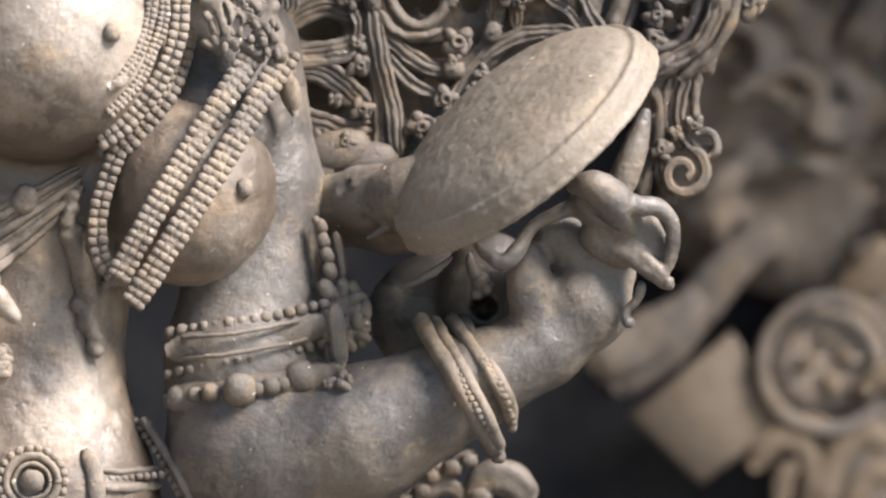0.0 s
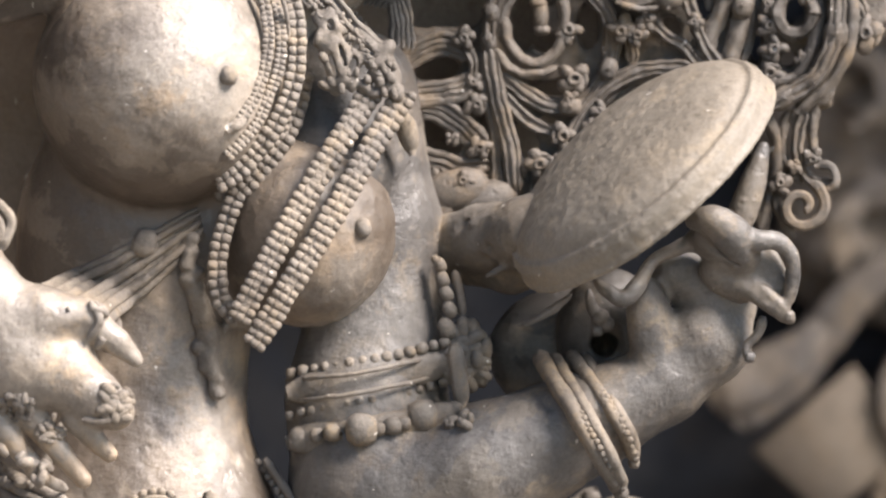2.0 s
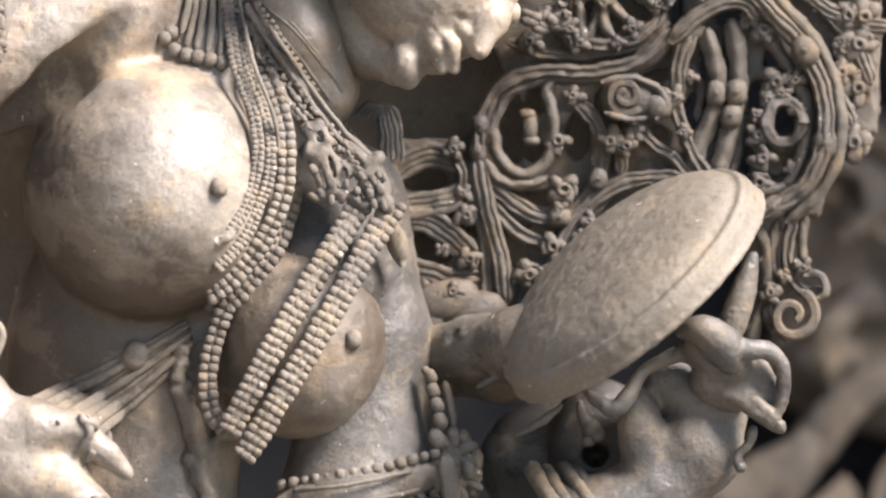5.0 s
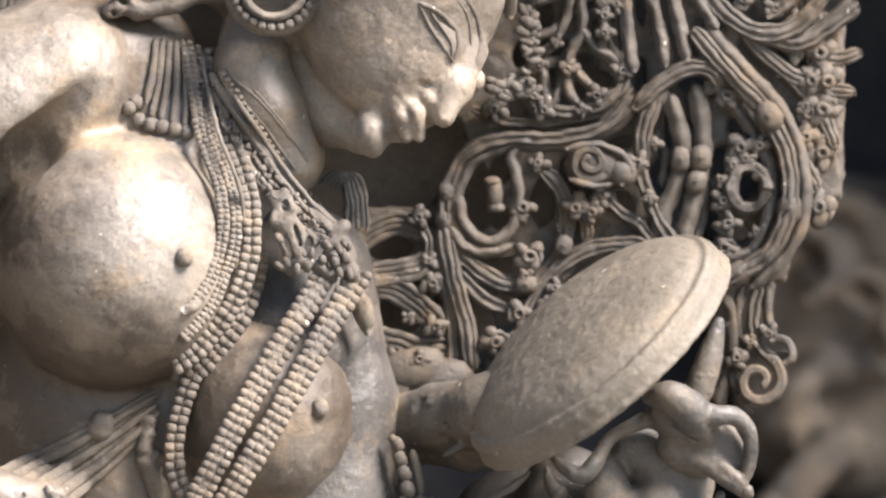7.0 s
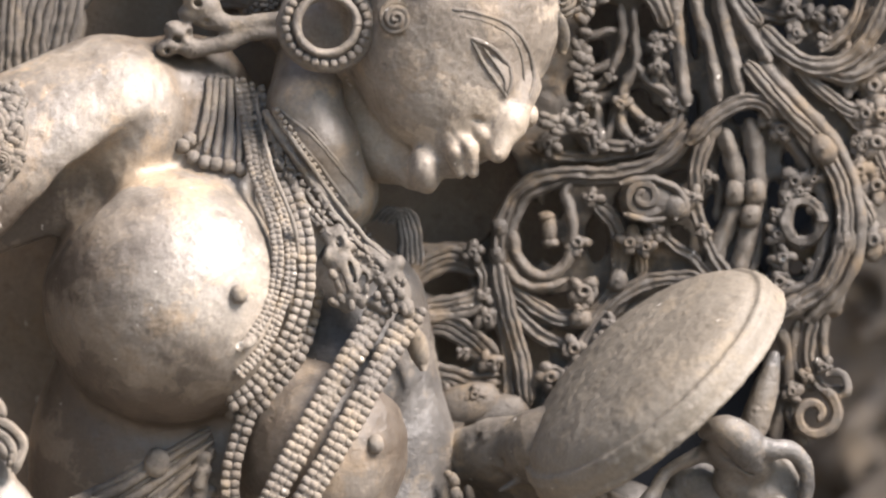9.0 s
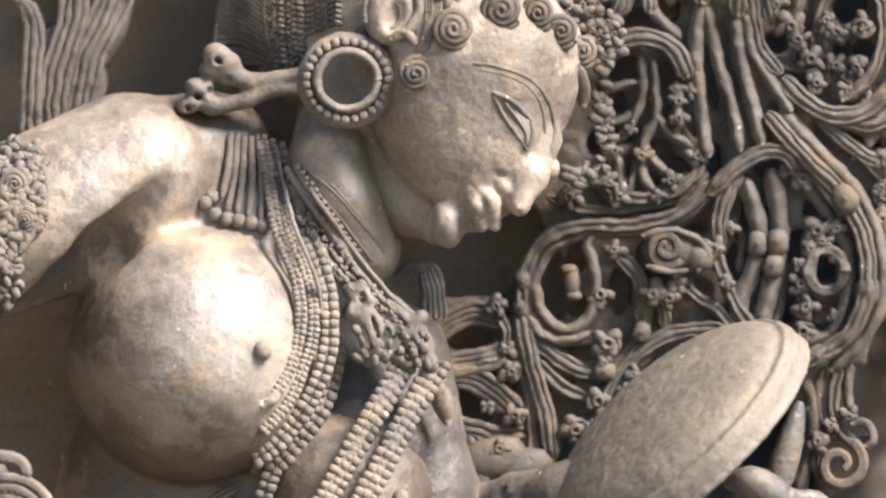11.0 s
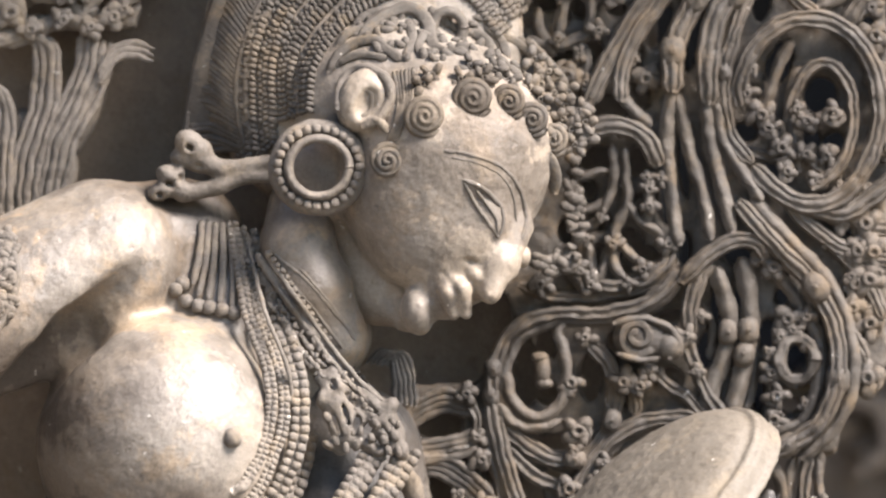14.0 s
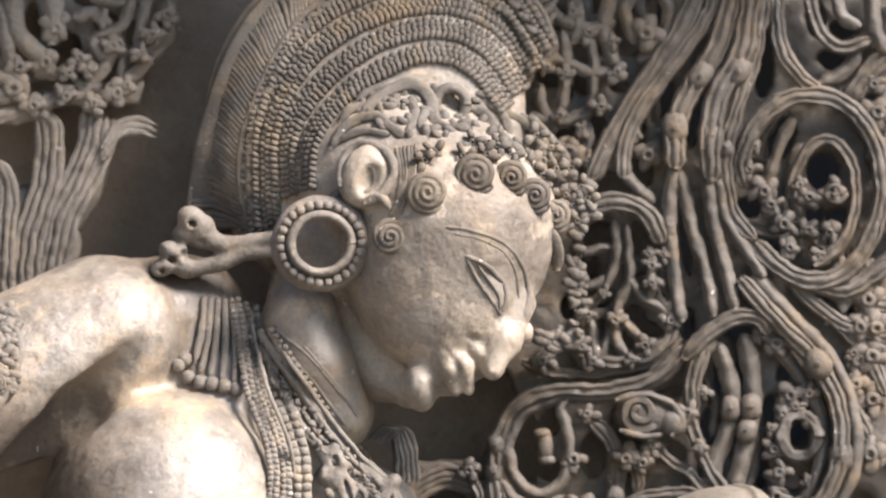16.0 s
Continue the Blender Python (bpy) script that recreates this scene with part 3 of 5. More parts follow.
for u, v, r in ((350, 6, 6), (324, 38, 8), (313, 70, 6), (336, 62, 9), (366, 40, 6), (296, 90, 5)):
    bar.egg((u, v, 92), (r, r * 1.4, 22), turn=r * 20, soft=5, cut=True)
bar.skin(figure)
figure.rough.append((len(figure.f), 5))
# hair: curls over the brow, strands, blossoms
for u, v, r, hnd in ((768, -46, 36, 1), (700, 33, 31, -1), (854, -78, 36, 1), (917, -71, 31, 1), (958, -39, 31, 1), (995, -2, 29, 1)):
    curl(u, v, r, hand=hnd)
for k in range(6):
    stroke([(p[0] + k * w, p[1] - k * 1.5) for p, w in zip([(712, -125), (721, -77), (715, -37), (698, 5)], (7, 5, 3, 4))], 4.2, 2, "head")
for u, v in [(780, -119), (764, -102), (848, -134), (874, -114), (892, -128), (917, -110), (940, -123), (952, -93), (974, -101), (997, -85), (972, -73), (1017, -62), (1012, -39), (1040, -54), (1026, -19), (1052, -32), (1053, -6), (1033, 8), (988, -123), (961, -145), (832, -111), (1022, -86)]:
    flower(u, v, 15)
lumps((917, -124), 90, 30, 14, 11, "head", 3, 2)
lumps((1022, -39), 40, 45, 16, 11, "head", 4, 2, 30)
# scroll band above the blossoms
for pts, w in (([(596, -123), (622, -163), (672, -183), (702, -163), (732, -142)], 13), ([(652, -183), (692, -223), (743, -238), (773, -213), (782, -172), (812, -155), (847, -164)], 15), ([(732, -147), (747, -182), (737, -218)], 12),
               ([(767, -142), (757, -172), (772, -197)], 10), ([(843, -197), (873, -181), (892, -151)], 13), ([(873, -207), (903, -181), (917, -146)], 11), ([(898, -191), (938, -171), (973, -135)], 10), ([(928, -186), (963, -160), (998, -120)], 9), ([(948, -181), (988, -140), (1022, -94)], 9),
               ([(611, -138), (652, -156), (702, -148)], 10), ([(672, -203), (632, -194), (612, -169)], 12), ([(702, -233), (667, -229), (642, -204)], 10), ([(853, -222), (885, -215), (913, -196)], 9)):
    stroke(pts, w * 0.8, 1, "head", ridges=2, wobble=0.12)
a = np.linspace(0, 2 * math.pi, 36)
sweep(figure, np.stack([(810, -202)[0] + 27 * np.cos(a), (810, -202)[1] + 30 * np.sin(a), float(front(810, -202, "head")) + 10 + 0 * a], 1), 10, 13, 0, sides=8, tips=False)
lumps((752, -187), 120, 45, 90, 9, "head", 6, 0)
# beads and hair on the far temple
stroke([(983, 21), (996, 56), (995, 96)], 12, 0, "head", base=60, ridges=3)
beads([(1046, 21), (1026, 56), (1040, 97), (1042, 147), (1027, 187), (1009, 212)], 7.5, -14, "head", base=-40)
lumps((1032, 117), 16, 90, 26, 10, "head", 8, -14, -30)
lumps((994, 216), 40, 22, 22, 11, "head", 9, -14, -40)
# headdress: bead rows, then a fan of strands
for pts, r, rows, half in (([(563, -58), (573, -139), (632, -217), (713, -267), (783, -283), (848, -257), (898, -191)], 7, 2, 15), ([(530, -48), (536, -154), (592, -239), (683, -304), (784, -327), (864, -298), (921, -221)], 7, 2, 15),
                           ([(500, 0), (497, -64), (503, -170), (562, -275), (663, -345), (784, -371), (884, -338), (944, -256)], 7, 3, 19), ([(468, 10), (463, -60), (471, -185), (532, -305), (643, -385), (779, -415), (895, -383), (959, -292)], 7, 2, 15)):
    braid(pts, 9, 3, "head")
    q = smooth_line([k[:2] for k in pts], 20)
    c = q.mean(axis=0) + np.array([40, 120])
    braid([tuple(c + (k - c) * 1.05) for k in q], 9, 2, "head", -18)
    braid([tuple(c + (k - c) * 1.09) for k in q], 8, 1, "head", 18)
    beads([tuple(c + (k - c) * 1.135) for k in q], 6.5, 0, "head", gap=2.2)
outer = smooth_line([(339, 40), (348, -60), (367, -161), (411, -296), (492, -407), (614, -477), (755, -499), (885, -459), (975, -367), (999, -296)], 9)
inner = smooth_line([(450, 11), (435, -59), (441, -150), (492, -281), (563, -376), (664, -436), (775, -455), (875, -419), (940, -347), (959, -276)], 9)
steps = np.linspace(0, 1, 60)
o_at = np.stack([np.interp(steps, np.linspace(0, 1, len(outer)), outer[:, i]) for i in (0, 1)], 1)
i_at = np.stack([np.interp(steps, np.linspace(0, 1, len(inner)), inner[:, i]) for i in (0, 1)], 1)
back = lay([tuple(q) for q in (o_at + i_at) / 2], -13, "head", 12, base=-60)
sweep(figure, back, (np.linalg.norm(o_at - i_at, axis=1) / 2 + 3)[::6], 9, sides=14)
stroke([tuple(q) for q in outer[::5]], 5, -2, "head", base=-60)
n = 112
for k in range(n):
    i = int(k / n * (len(outer) - 1))
    j = min(len(inner) - 1, max(0, int((k / n) * (len(inner) - 1)) - 5))
    p, q = outer[i], inner[j]
    m = (p + q) / 2 + (np.array([-4, -14]) if k < 50 else np.array([6, -6]))
    stroke([tuple(p), tuple(m), tuple(q)], [6, 6.5, 5.5], 4, "head", h=[6, 7, 6], base=-60)
stroke([tuple(p) for p in inner[::4]], 7, 3, "head")
for k in range(0, len(inner) - 6, 3):   # small leaves along the fan's inner edge
    p, q = inner[k], inner[k + 3]
    stroke([(p[0] + 6, p[1] + 4), ((p[0] + q[0]) / 2 + 18, (p[1] + q[1]) / 2 + 6), (q[0] + 10, q[1] - 6)], [8, 9, 3], 4, "head")

figure.rough.append((len(figure.f), 1))
# collar: fan of cords, bead drops, long bead strings
for p, q in zip([(370, 134), (382, 135), (394, 137), (406, 137), (418, 137)], [(354, 248), (364, 269), (380, 282), (401, 289), (423, 295)]):
    stroke([p, ((p[0] + q[0]) / 2 + 4, (p[1] + q[1]) / 2), q], 6.5, 5, "body", floor=(30, 60, 90), wobble=0.06)
for u, v in [(324, 258), (342, 278), (363, 287), (383, 291), (405, 295), (427, 300), (336, 248)]:
    ball(figure, (u, v, float(front(u, v, "body")) + 8), 13)
fall = (30, 60, 110, 160, 190, 200, 190, 170)
band([(425, 145), (437, 220), (450, 300), (472, 360), (487, 410), (491, 460), (485, 510), (468, 560), (440, 605)], 11, 2, 5.6, 6, "body", floor=fall)
band([(440, 150), (452, 220), (470, 300), (493, 360), (508, 410), (514, 460), (509, 510), (492, 560), (468, 612), (425, 663)], 10, 2, 5.8, 8, "body", floor=[k - 12 for k in fall])
stroke([(447, 150), (462, 220), (482, 300), (506, 360), (522, 410), (527, 465)], 4, 10, "body", floor=[k - 16 for k in fall])
band([(455, 160), (475, 230), (500, 300), (522, 360), (537, 410), (542, 470), (537, 530), (515, 590), (485, 640), (440, 692), (410, 712)], 17, 2, 9, 10, "body", floor=[k - 30 for k in fall], proud=0.7)
band([(556, 520), (538, 596), (508, 655), (468, 705), (437, 735), (417, 795), (407, 855), (413, 915), (438, 947)], 17, 2, 9.5, 6, "body", proud=0.7, floor=(70, 90, 100, 100, 110, 130, 150, 160))
ball(figure, (*(412, 731), float(front(412, 731, "body")) + 8), 14)
# the broken bead ends
stroke([(421, 620), (441, 606), (455, 592)], 12, 6, "body", wobble=0.2)
stroke([(400, 715), (425, 703), (448, 690)], 13, 6, "body", wobble=0.2)
# two heavy bead straps that hang free to one end
band([(680, 536), (598, 671), (545, 762), (486, 873), (447, 949)], 21, 3, 9, 18, "body", core=1.5, proud=0.75, floor=(84, 160, 190, 200, 190))
band([(734, 545), (668, 660), (610, 766), (551, 867), (497, 958), (475, 994)], 21, 3, 9, 20, "body", core=1.5, proud=0.75, floor=(80, 150, 185, 200, 195, 190))
lumps((446, 945), 20, 18, 16, 13, "body", 31, 4, 195)
# carved collar ribbon, its drilled leaf edge and the clasp
clasp = Clay((460, 160, 10), (770, 600, 220), 4)
rim = lay([(480, 192), (520, 250), (560, 308), (605, 370), (655, 430), (700, 470), (722, 515)], 0, "body", 14, floor=(40, 70, 95, 110, 120, 124, 124))
clasp.chain([(p[0] - 10, p[1] + 8, p[2] - 2) for p in rim], np.linspace(7, 18, len(rim)).tolist(), soft=6, flat=0.7)
rg = random.Random(44)
for p in lay([(478, 232), (500, 285), (524, 335), (552, 385), (585, 428)], 6, "body", 15, floor=(60, 85, 100, 114, 122)):
    clasp.egg((p[0] + rg.uniform(-3, 3), p[1], p[2] + rg.uniform(-3, 4)), (rg.uniform(12, 17), rg.uniform(8, 11), 12), turn=rg.uniform(20, 70), soft=5)
clasp.chain([(598, 415, 126), (606, 462, 134), (622, 508, 138), (612, 545, 132)], [20, 27, 28, 11], soft=8, flat=0.6)
clasp.chain([(655, 452, 126), (684, 492, 134), (706, 535, 134)], [24, 27, 20], soft=8, flat=0.6)
for u, v, ra, rb, t in ((594, 536, 15, 9, 30), (640, 528, 10, 20, 0), (580, 452, 9, 17, 20), (664, 538, 18, 11, 40), (683, 548, 16, 9, -20), (722, 548, 12, 16, 0), (648, 486, 9, 18, -20), (700, 470, 14, 22, 40), (610, 430, 17, 11, 30)):
    clasp.egg((u, v, 134), (ra, rb, 15), turn=t, soft=5)
for u, v, ra, rb, t in ((566, 408, 8, 10, 0), (600, 428, 6, 10, 0), (516, 322, 6, 8, 0), (544, 352, 6, 7, 0), (562, 384, 7, 6, 0), (499, 290, 5, 7, 0), (486, 252, 5, 6, 0), (640, 502, 7, 20, 15), (664, 505, 7, 16, 25), (606, 500, 4, 26, -20), (622, 482, 4, 22, -15), (692, 516, 4, 18, -30), (668, 470, 4, 20, -40), (704, 500, 5, 12, -30), (630, 452, 5, 14, -40), (582, 392, 4, 12, -40)):
    clasp.egg((u, v, 150), (ra, rb, 46), turn=t, soft=4, cut=True)
clasp.skin(figure)
for o in (0, 11):
    stroke([(481 - o * 0.7, 192 + o), (520 - o, 250 + o), (560 - o, 308 + o), (605 - o, 370 + o), (655 - o, 430 + o), (700 - o, 470 + o)], 4.5, 12 + o * 0.3, "body", floor=(40, 70, 95, 110, 120, 124))
for p in lay([(470, 200), (503, 262), (536, 318), (570, 368), (612, 418), (660, 462), (705, 505)], 9, "body", 8, floor=(45, 75, 98, 112, 124, 130, 134)):
    for o in (-16, -5, 7):
        ball(figure, (p[0] + o + rg.uniform(-4, 4), p[1] - o * 0.6 + rg.uniform(-4, 4), p[2] + rg.uniform(-5, 3)), (rg.uniform(6, 10), rg.uniform(3.5, 5.5), 6), rg.choice((30, 55, 110)) + rg.uniform(-15, 15))
for u, v, t in ((600, 470, 70), (616, 492, 60), (632, 512, 80), (604, 528, 100), (622, 540, 95), (590, 486, 60), (648, 512, 80), (676, 498, 55), (690, 528, 70), (668, 524, 90), (708, 520, 60), (716, 548, 95), (698, 546, 85)):
    ball(figure, (u, v, 146 + rg.uniform(-4, 3)), (rg.uniform(9, 13), rg.uniform(5.5, 8), 7), t + rg.uniform(-25, 25))
beads([(489, 196), (529, 252), (569, 312), (614, 372), (664, 432), (708, 472)], 5.5, 8, "body", base=110, gap=2.4)
# hanging drop below the clasp
stroke([(717, 567), (739, 612), (750, 657)], [12, 19, 12], 6, "body", wobble=0.1, floor=(90, 60))
# folded sash under the breast, with a boss
for k in range(7):
    o = k * 13
    p, q = (88, 911), (372, 758)
    stroke([(p[0] + o * 1.4, p[1] + o * 0.75), ((p[0] + q[0]) / 2 + o * 0.85, (p[1] + q[1]) / 2 + 6 + o * 0.6), (q[0] + o * 0.15, q[1] + o * 0.55)], [12, 9, 6], 3 + 9 * (k % 2), "body", wobble=0.08)
ball(figure, (*(278, 820), float(front(278, 820, "body")) + 10), (24, 28, 18), 20)
# tassels that hang from it
hang = Clay((330, 780, 60), (480, 1130, 260), 4)
for pts, w in (([(360, 810), (366, 900), (382, 970), (398, 1030), (410, 1086)], (17, 21, 23, 23, 16)), ([(424, 955), (432, 995), (436, 1032)], (15, 16, 11))):
    q = lay(pts, 12, "body", 12)
    ww = np.interp(np.linspace(0, 1, len(q)), np.linspace(0, 1, len(w)), w)
    for p, r in zip(q, ww):
        clump = rg.uniform(-0.5, 0.5) * r
        hang.egg((p[0] + clump, p[1], p[2] + rg.uniform(-2, 4)), (r * rg.uniform(0.7, 1.0), r * rg.uniform(0.5, 0.8), r * 0.8), turn=rg.uniform(-40, 40), soft=5)
hang.skin(figure)
# studs
ball(figure, (*(423, 521), float(front(423, 521, "body")) + 4), (16, 17, 14))
ball(figure, (*(664, 786), float(front(664, 786, "body")) + 4), (15, 18, 14))
figure.rough.append((len(figure.f), 5))
# upper arm ring: flat band, bead rows, big beads, leaf crest
stroke([(533, 1082), (611, 1069), (700, 1052), (820, 1022)], 33, 4, "body", h=14)
for pts in ([(530, 1060), (640, 1048), (739, 1027), (819, 1006)], [(531, 1100), (641, 1084), (741, 1063), (820, 1042)]):
    stroke(pts, 4, 17, "body")
beads([(540, 1047), (629, 1030), (719, 1013), (813, 988)], 10.5, 12, "body", gap=2.05)
beads([(538, 1122), (632, 1101), (721, 1084), (831, 1055)], 9.5, 12, "body", gap=2.3)
stroke([(534, 1172), (643, 1151), (743, 1135), (843, 1110)], 26, 0, "body", h=14, wobble=0.1)
for u, v, r in ((668, 1146, 31), (776, 1120, 31), (561, 1165, 25), (723, 1138, 17), (615, 1152, 17), (588, 1158, 14), (743, 1133, 13), (813, 1113, 18), (698, 1145, 13), (832, 1105, 13)):
    ball(figure, (u, v, float(front(u, v, "body")) + 12), (r, r, r * 0.9))
lumps([(833, 1120)][0], 30, 25, 16, 9, "body", 16, 6)
for u, v, r in ((802, 850, 13), (807, 875, 14), (814, 901, 14), (820, 929, 15), (816, 962, 18), (794, 842, 9)):
    ball(figure, (u, v, float(front(u, v, "body")) * 0 + 45), (r * 1.15, r * 0.85, r * 0.8), 60)
stroke([(826, 859), (837, 899), (843, 939)], 9, 0, "body", base=30)
lumps([(851, 1014)][0], 38, 62, 70, 13, "body", 17, 10, 30)
stroke([(828, 989), (838, 1040), (846, 1100)], 16, 10, "body", ridges=2, base=40)
# bangles on the far wrist
def bangle(pts, depth, w, h):
    sweep(figure, smooth_line([(p[0], p[1], d) for p, d in zip(pts, depth)], 6), w, h, 0, sides=12, wobble=0.06, seed=int(w))


bangle([(977, 1001), (1003, 1044), (1039, 1099), (1078, 1165), (1131, 1249)], (40, 120, 172, 180, 130), 16, 20)
bangle([(1004, 1004), (1034, 1053), (1070, 1111), (1109, 1178), (1137, 1243)], (40, 125, 176, 182, 135), 12, 17)
bangle([(1032, 999), (1067, 1042), (1106, 1097), (1136, 1146), (1156, 1193)], (30, 110, 150, 150, 110), 13, 18)
bangle([(1056, 1002), (1088, 1047), (1122, 1101), (1146, 1146), (1157, 1186)], (30, 110, 150, 150, 110), 11, 16)
for pts, depth in (([(990, 1010), (1020, 1056), (1056, 1108), (1094, 1175), (1133, 1243)], (50, 132, 186, 194, 142)), ([(1044, 1003), (1078, 1046), (1114, 1099), (1141, 1147), (1155, 1189)], (42, 122, 162, 162, 122))):
    beads(None, 6.5, line=smooth_line([(p[0], p[1], d) for p, d in zip(pts, depth)], 12))
ball(figure, (*(1131, 1251), 110), 14)
ball(figure, (*(1153, 1196), 110), 11)
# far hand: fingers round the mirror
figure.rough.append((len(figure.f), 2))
grip = Clay((900, 600, -60), (1470, 1040, 270), 4)


def finger(pts, w):
    line = smooth_line(pts, 9)
    grip.chain([tuple(q) for q in line], np.interp(np.linspace(0, 1, len(line)), np.linspace(0, 1, np.size(w)), np.ravel(w)).tolist(), soft=7)


finger([(*p, d) for p, d in zip([(1250, 762), (1283, 763), (1319, 787), (1340, 824)], (190, 210, 200, 160))], [16, 28, 33, 30])
finger([(*p, d) for p, d in zip([(1324, 787), (1364, 796), (1400, 797), (1426, 829), (1426, 879), (1417, 910)], (190, 195, 190, 180, 170, 165))], [20, 17, 14, 12, 11, 9])
finger([(*p, d) for p, d in zip([(1331, 762), (1351, 701), (1370, 630)], (0, 0, 0))], [24, 22, 10])
finger([(*p, d) for p, d in zip([(1322, 883), (1353, 887), (1389, 911), (1425, 935)], (140, 160, 165, 160))], [12, 13, 13, 10])
finger([(*p, d) for p, d in zip([(1342, 877), (1378, 886), (1414, 915)], (150, 170, 170))], [8, 9, 8])
finger([(*p, d) for p, d in zip([(1375, 936), (1369, 962), (1349, 983), (1348, 1003)], (140, 140, 140, 140))], [8, 7, 6, 6])
ball(figure, (*(1355, 1004), 140), 11)
ball(figure, (*(1422, 930), 165), 12)
finger([(*p, d) for p, d in zip([(1364, 829), (1363, 856), (1370, 879)], (150, 150, 150))], [12, 10, 12])
finger([(*p, d) for p, d in zip([(1296, 841), (1326, 842), (1353, 827)], (150, 165, 160))], [7, 8, 7])
finger([(*p, d) for p, d in zip([(1082, 878), (1102, 892), (1129, 905), (1154, 878), (1180, 837), (1234, 807), (1274, 800)], (150, 160, 165, 160, 150, 140, 130))], [8, 13, 14, 10, 9, 12, 18])
finger([(*p, d) for p, d in zip([(1066, 893), (1073, 919), (1088, 941), (1097, 956)], (70, 66, 60, 56))], [6, 8, 12, 10])
for p, r in (((1088, 939), 17), ((1100, 950), 13), ((1083, 961), 12), ((1073, 919), 11)):
    ball(figure, (*p, 62), r)
finger([(*p, d) for p, d in zip([(938, 958), (977, 942), (1026, 908), (1036, 897)], (100, 120, 140, 150))], [2, 4, 7, 3])
for c, r in (((1290, 800, 150), (52, 34, 40)), ((1350, 860, 130), (40, 52, 34)), ((1310, 850, 120), (50, 46, 36))):
    grip.egg(c, r, turn=35, soft=16)
grip.egg((1390, 852, 150), (26, 52, 14), turn=-18, soft=10)
for p, q in (((1262, 792), (1330, 836)), ((1300, 872), (1344, 848)), ((1380, 806), (1392, 836))):   # carved lines between the fingers
    grip.limb((*p, 190), (*q, 186), 4, 5, soft=6, cut=True)
grip.skin(figure)
figure.rough.append((len(figure.f), 1))
# near wrist bangles, finger rings
for pts, w in (([(-59, 702), (-19, 707), (-1, 723), (1, 746)], 12), ([(-59, 737), (-9, 743), (26, 763), (40, 791), (24, 836)], 10), ([(-59, 757), (-14, 760), (13, 779), (24, 806), (14, 826)], 9), ([(-59, 777), (-19, 777), (2, 792), (10, 816)], 8)):
    sweep(figure, smooth_line([(p[0], p[1], 372 - 0.3 * max(0, p[0])) for p in pts], 7), w, 22, 2, wobble=0.05)
beads(None, 6, line=smooth_line([(p[0], p[1], 385 - 0.3 * max(0, p[0])) for p in [(-59, 768), (-14, 768), (18, 789), (18, 819)]], 11))
for k, pts in enumerate(([(181, 925), (199, 960), (179, 995)], [(203, 929), (219, 961), (194, 1010)], [(219, 944), (232, 969), (209, 1015)])):
    stroke(pts, 8, 6, "body")
lumps([(208, 927)][0], 24, 24, 22, 10, "body", 19, 6, 340)
curl(*(211, 917), 17, "body", 10)
lumps([(233, 1105)][0], 26, 32, 34, 11, "body", 20, 2, 330)
stroke([(170, 1136), (210, 1139), (255, 1115)], 7, 6, "body", base=330)
lumps([(54, 1118)][0], 30, 24, 26, 8, "body", 21, 2, 330)
lumps([(115, 1156)][0], 26, 22, 26, 8, "body", 22, 2, 330)
# girdle
gd = float(front(305, 1324, "body"))
for rad, w in ((46, 9), (32, 5)):
    sweep(figure, np.stack([(304, 1321)[0] + rad * np.cos(a), (304, 1321)[1] + rad * np.sin(a), gd + 6 + 0 * a], 1), w, 12, 0, sides=8, tips=False)
for k in range(22):
    ball(figure, ((304, 1321)[0] + 58 * math.cos(k * 0.2856), (304, 1321)[1] + 58 * math.sin(k * 0.2856), gd + 8), 8)
ball(figure, (*(304, 1321), gd + 10), 22)
stroke([(396, 1260), (415, 1305), (421, 1366)], 16, 4, "body", ridges=3)
beads([(427, 1311), (467, 1310), (532, 1302)], 7, 8, "body")
stroke([(423, 1297), (467, 1298), (527, 1290)], 5, 6, "body")
stroke([(424, 1327), (468, 1328), (533, 1320)], 9, 6, "body")
beads([(484, 1207), (516, 1252), (547, 1301), (579, 1361)], 8, 10, "body", base=60)
stroke([(496, 1202), (532, 1251), (566, 1306), (594, 1361)], 8, 8, "body", base=50)
for k in range(5):
    stroke([(p[0], p[1] + k * 22) for p in [(-66, 1175), (-5, 1187), (65, 1224), (146, 1263)]], 10, 8, "body", wobble=0.2)
lumps([(15, 1225)][0], 110, 40, 70, 11, "body", 23, 12)
# carved ring on the near upper arm
lumps([(-6, 191)][0], 52, 46, 110, 10, "body", 24, 4)
lumps([(0, 261)][0], 40, 60, 90, 10, "body", 25, 4)
lumps([(-26, 361)][0], 22, 90, 60, 9, "body", 26, 4)
stroke([(-44, 152), (-3, 153), (31, 182), (44, 232), (25, 292), (-6, 341)], 8, 6, "body", wobble=0.1)
curl(*(-14, 221), 26, "body", 8)
curl(*(3, 286), 18, "body", 8)
statue = tagged(new("statue", figure.mesh("statue", STATUE)), "grey polished soapstone figure holding a round mirror, bead jewellery", "statue")


# ---- carved foliage screen ----
screen = thing("foliage_screen", "pierced grey-brown stone screen of curling vines behind the statue", "carving")
bracket = thing("leaf_bracket", "grey-brown stone leaf spray with pierced blossoms above the shoulder", "carving")


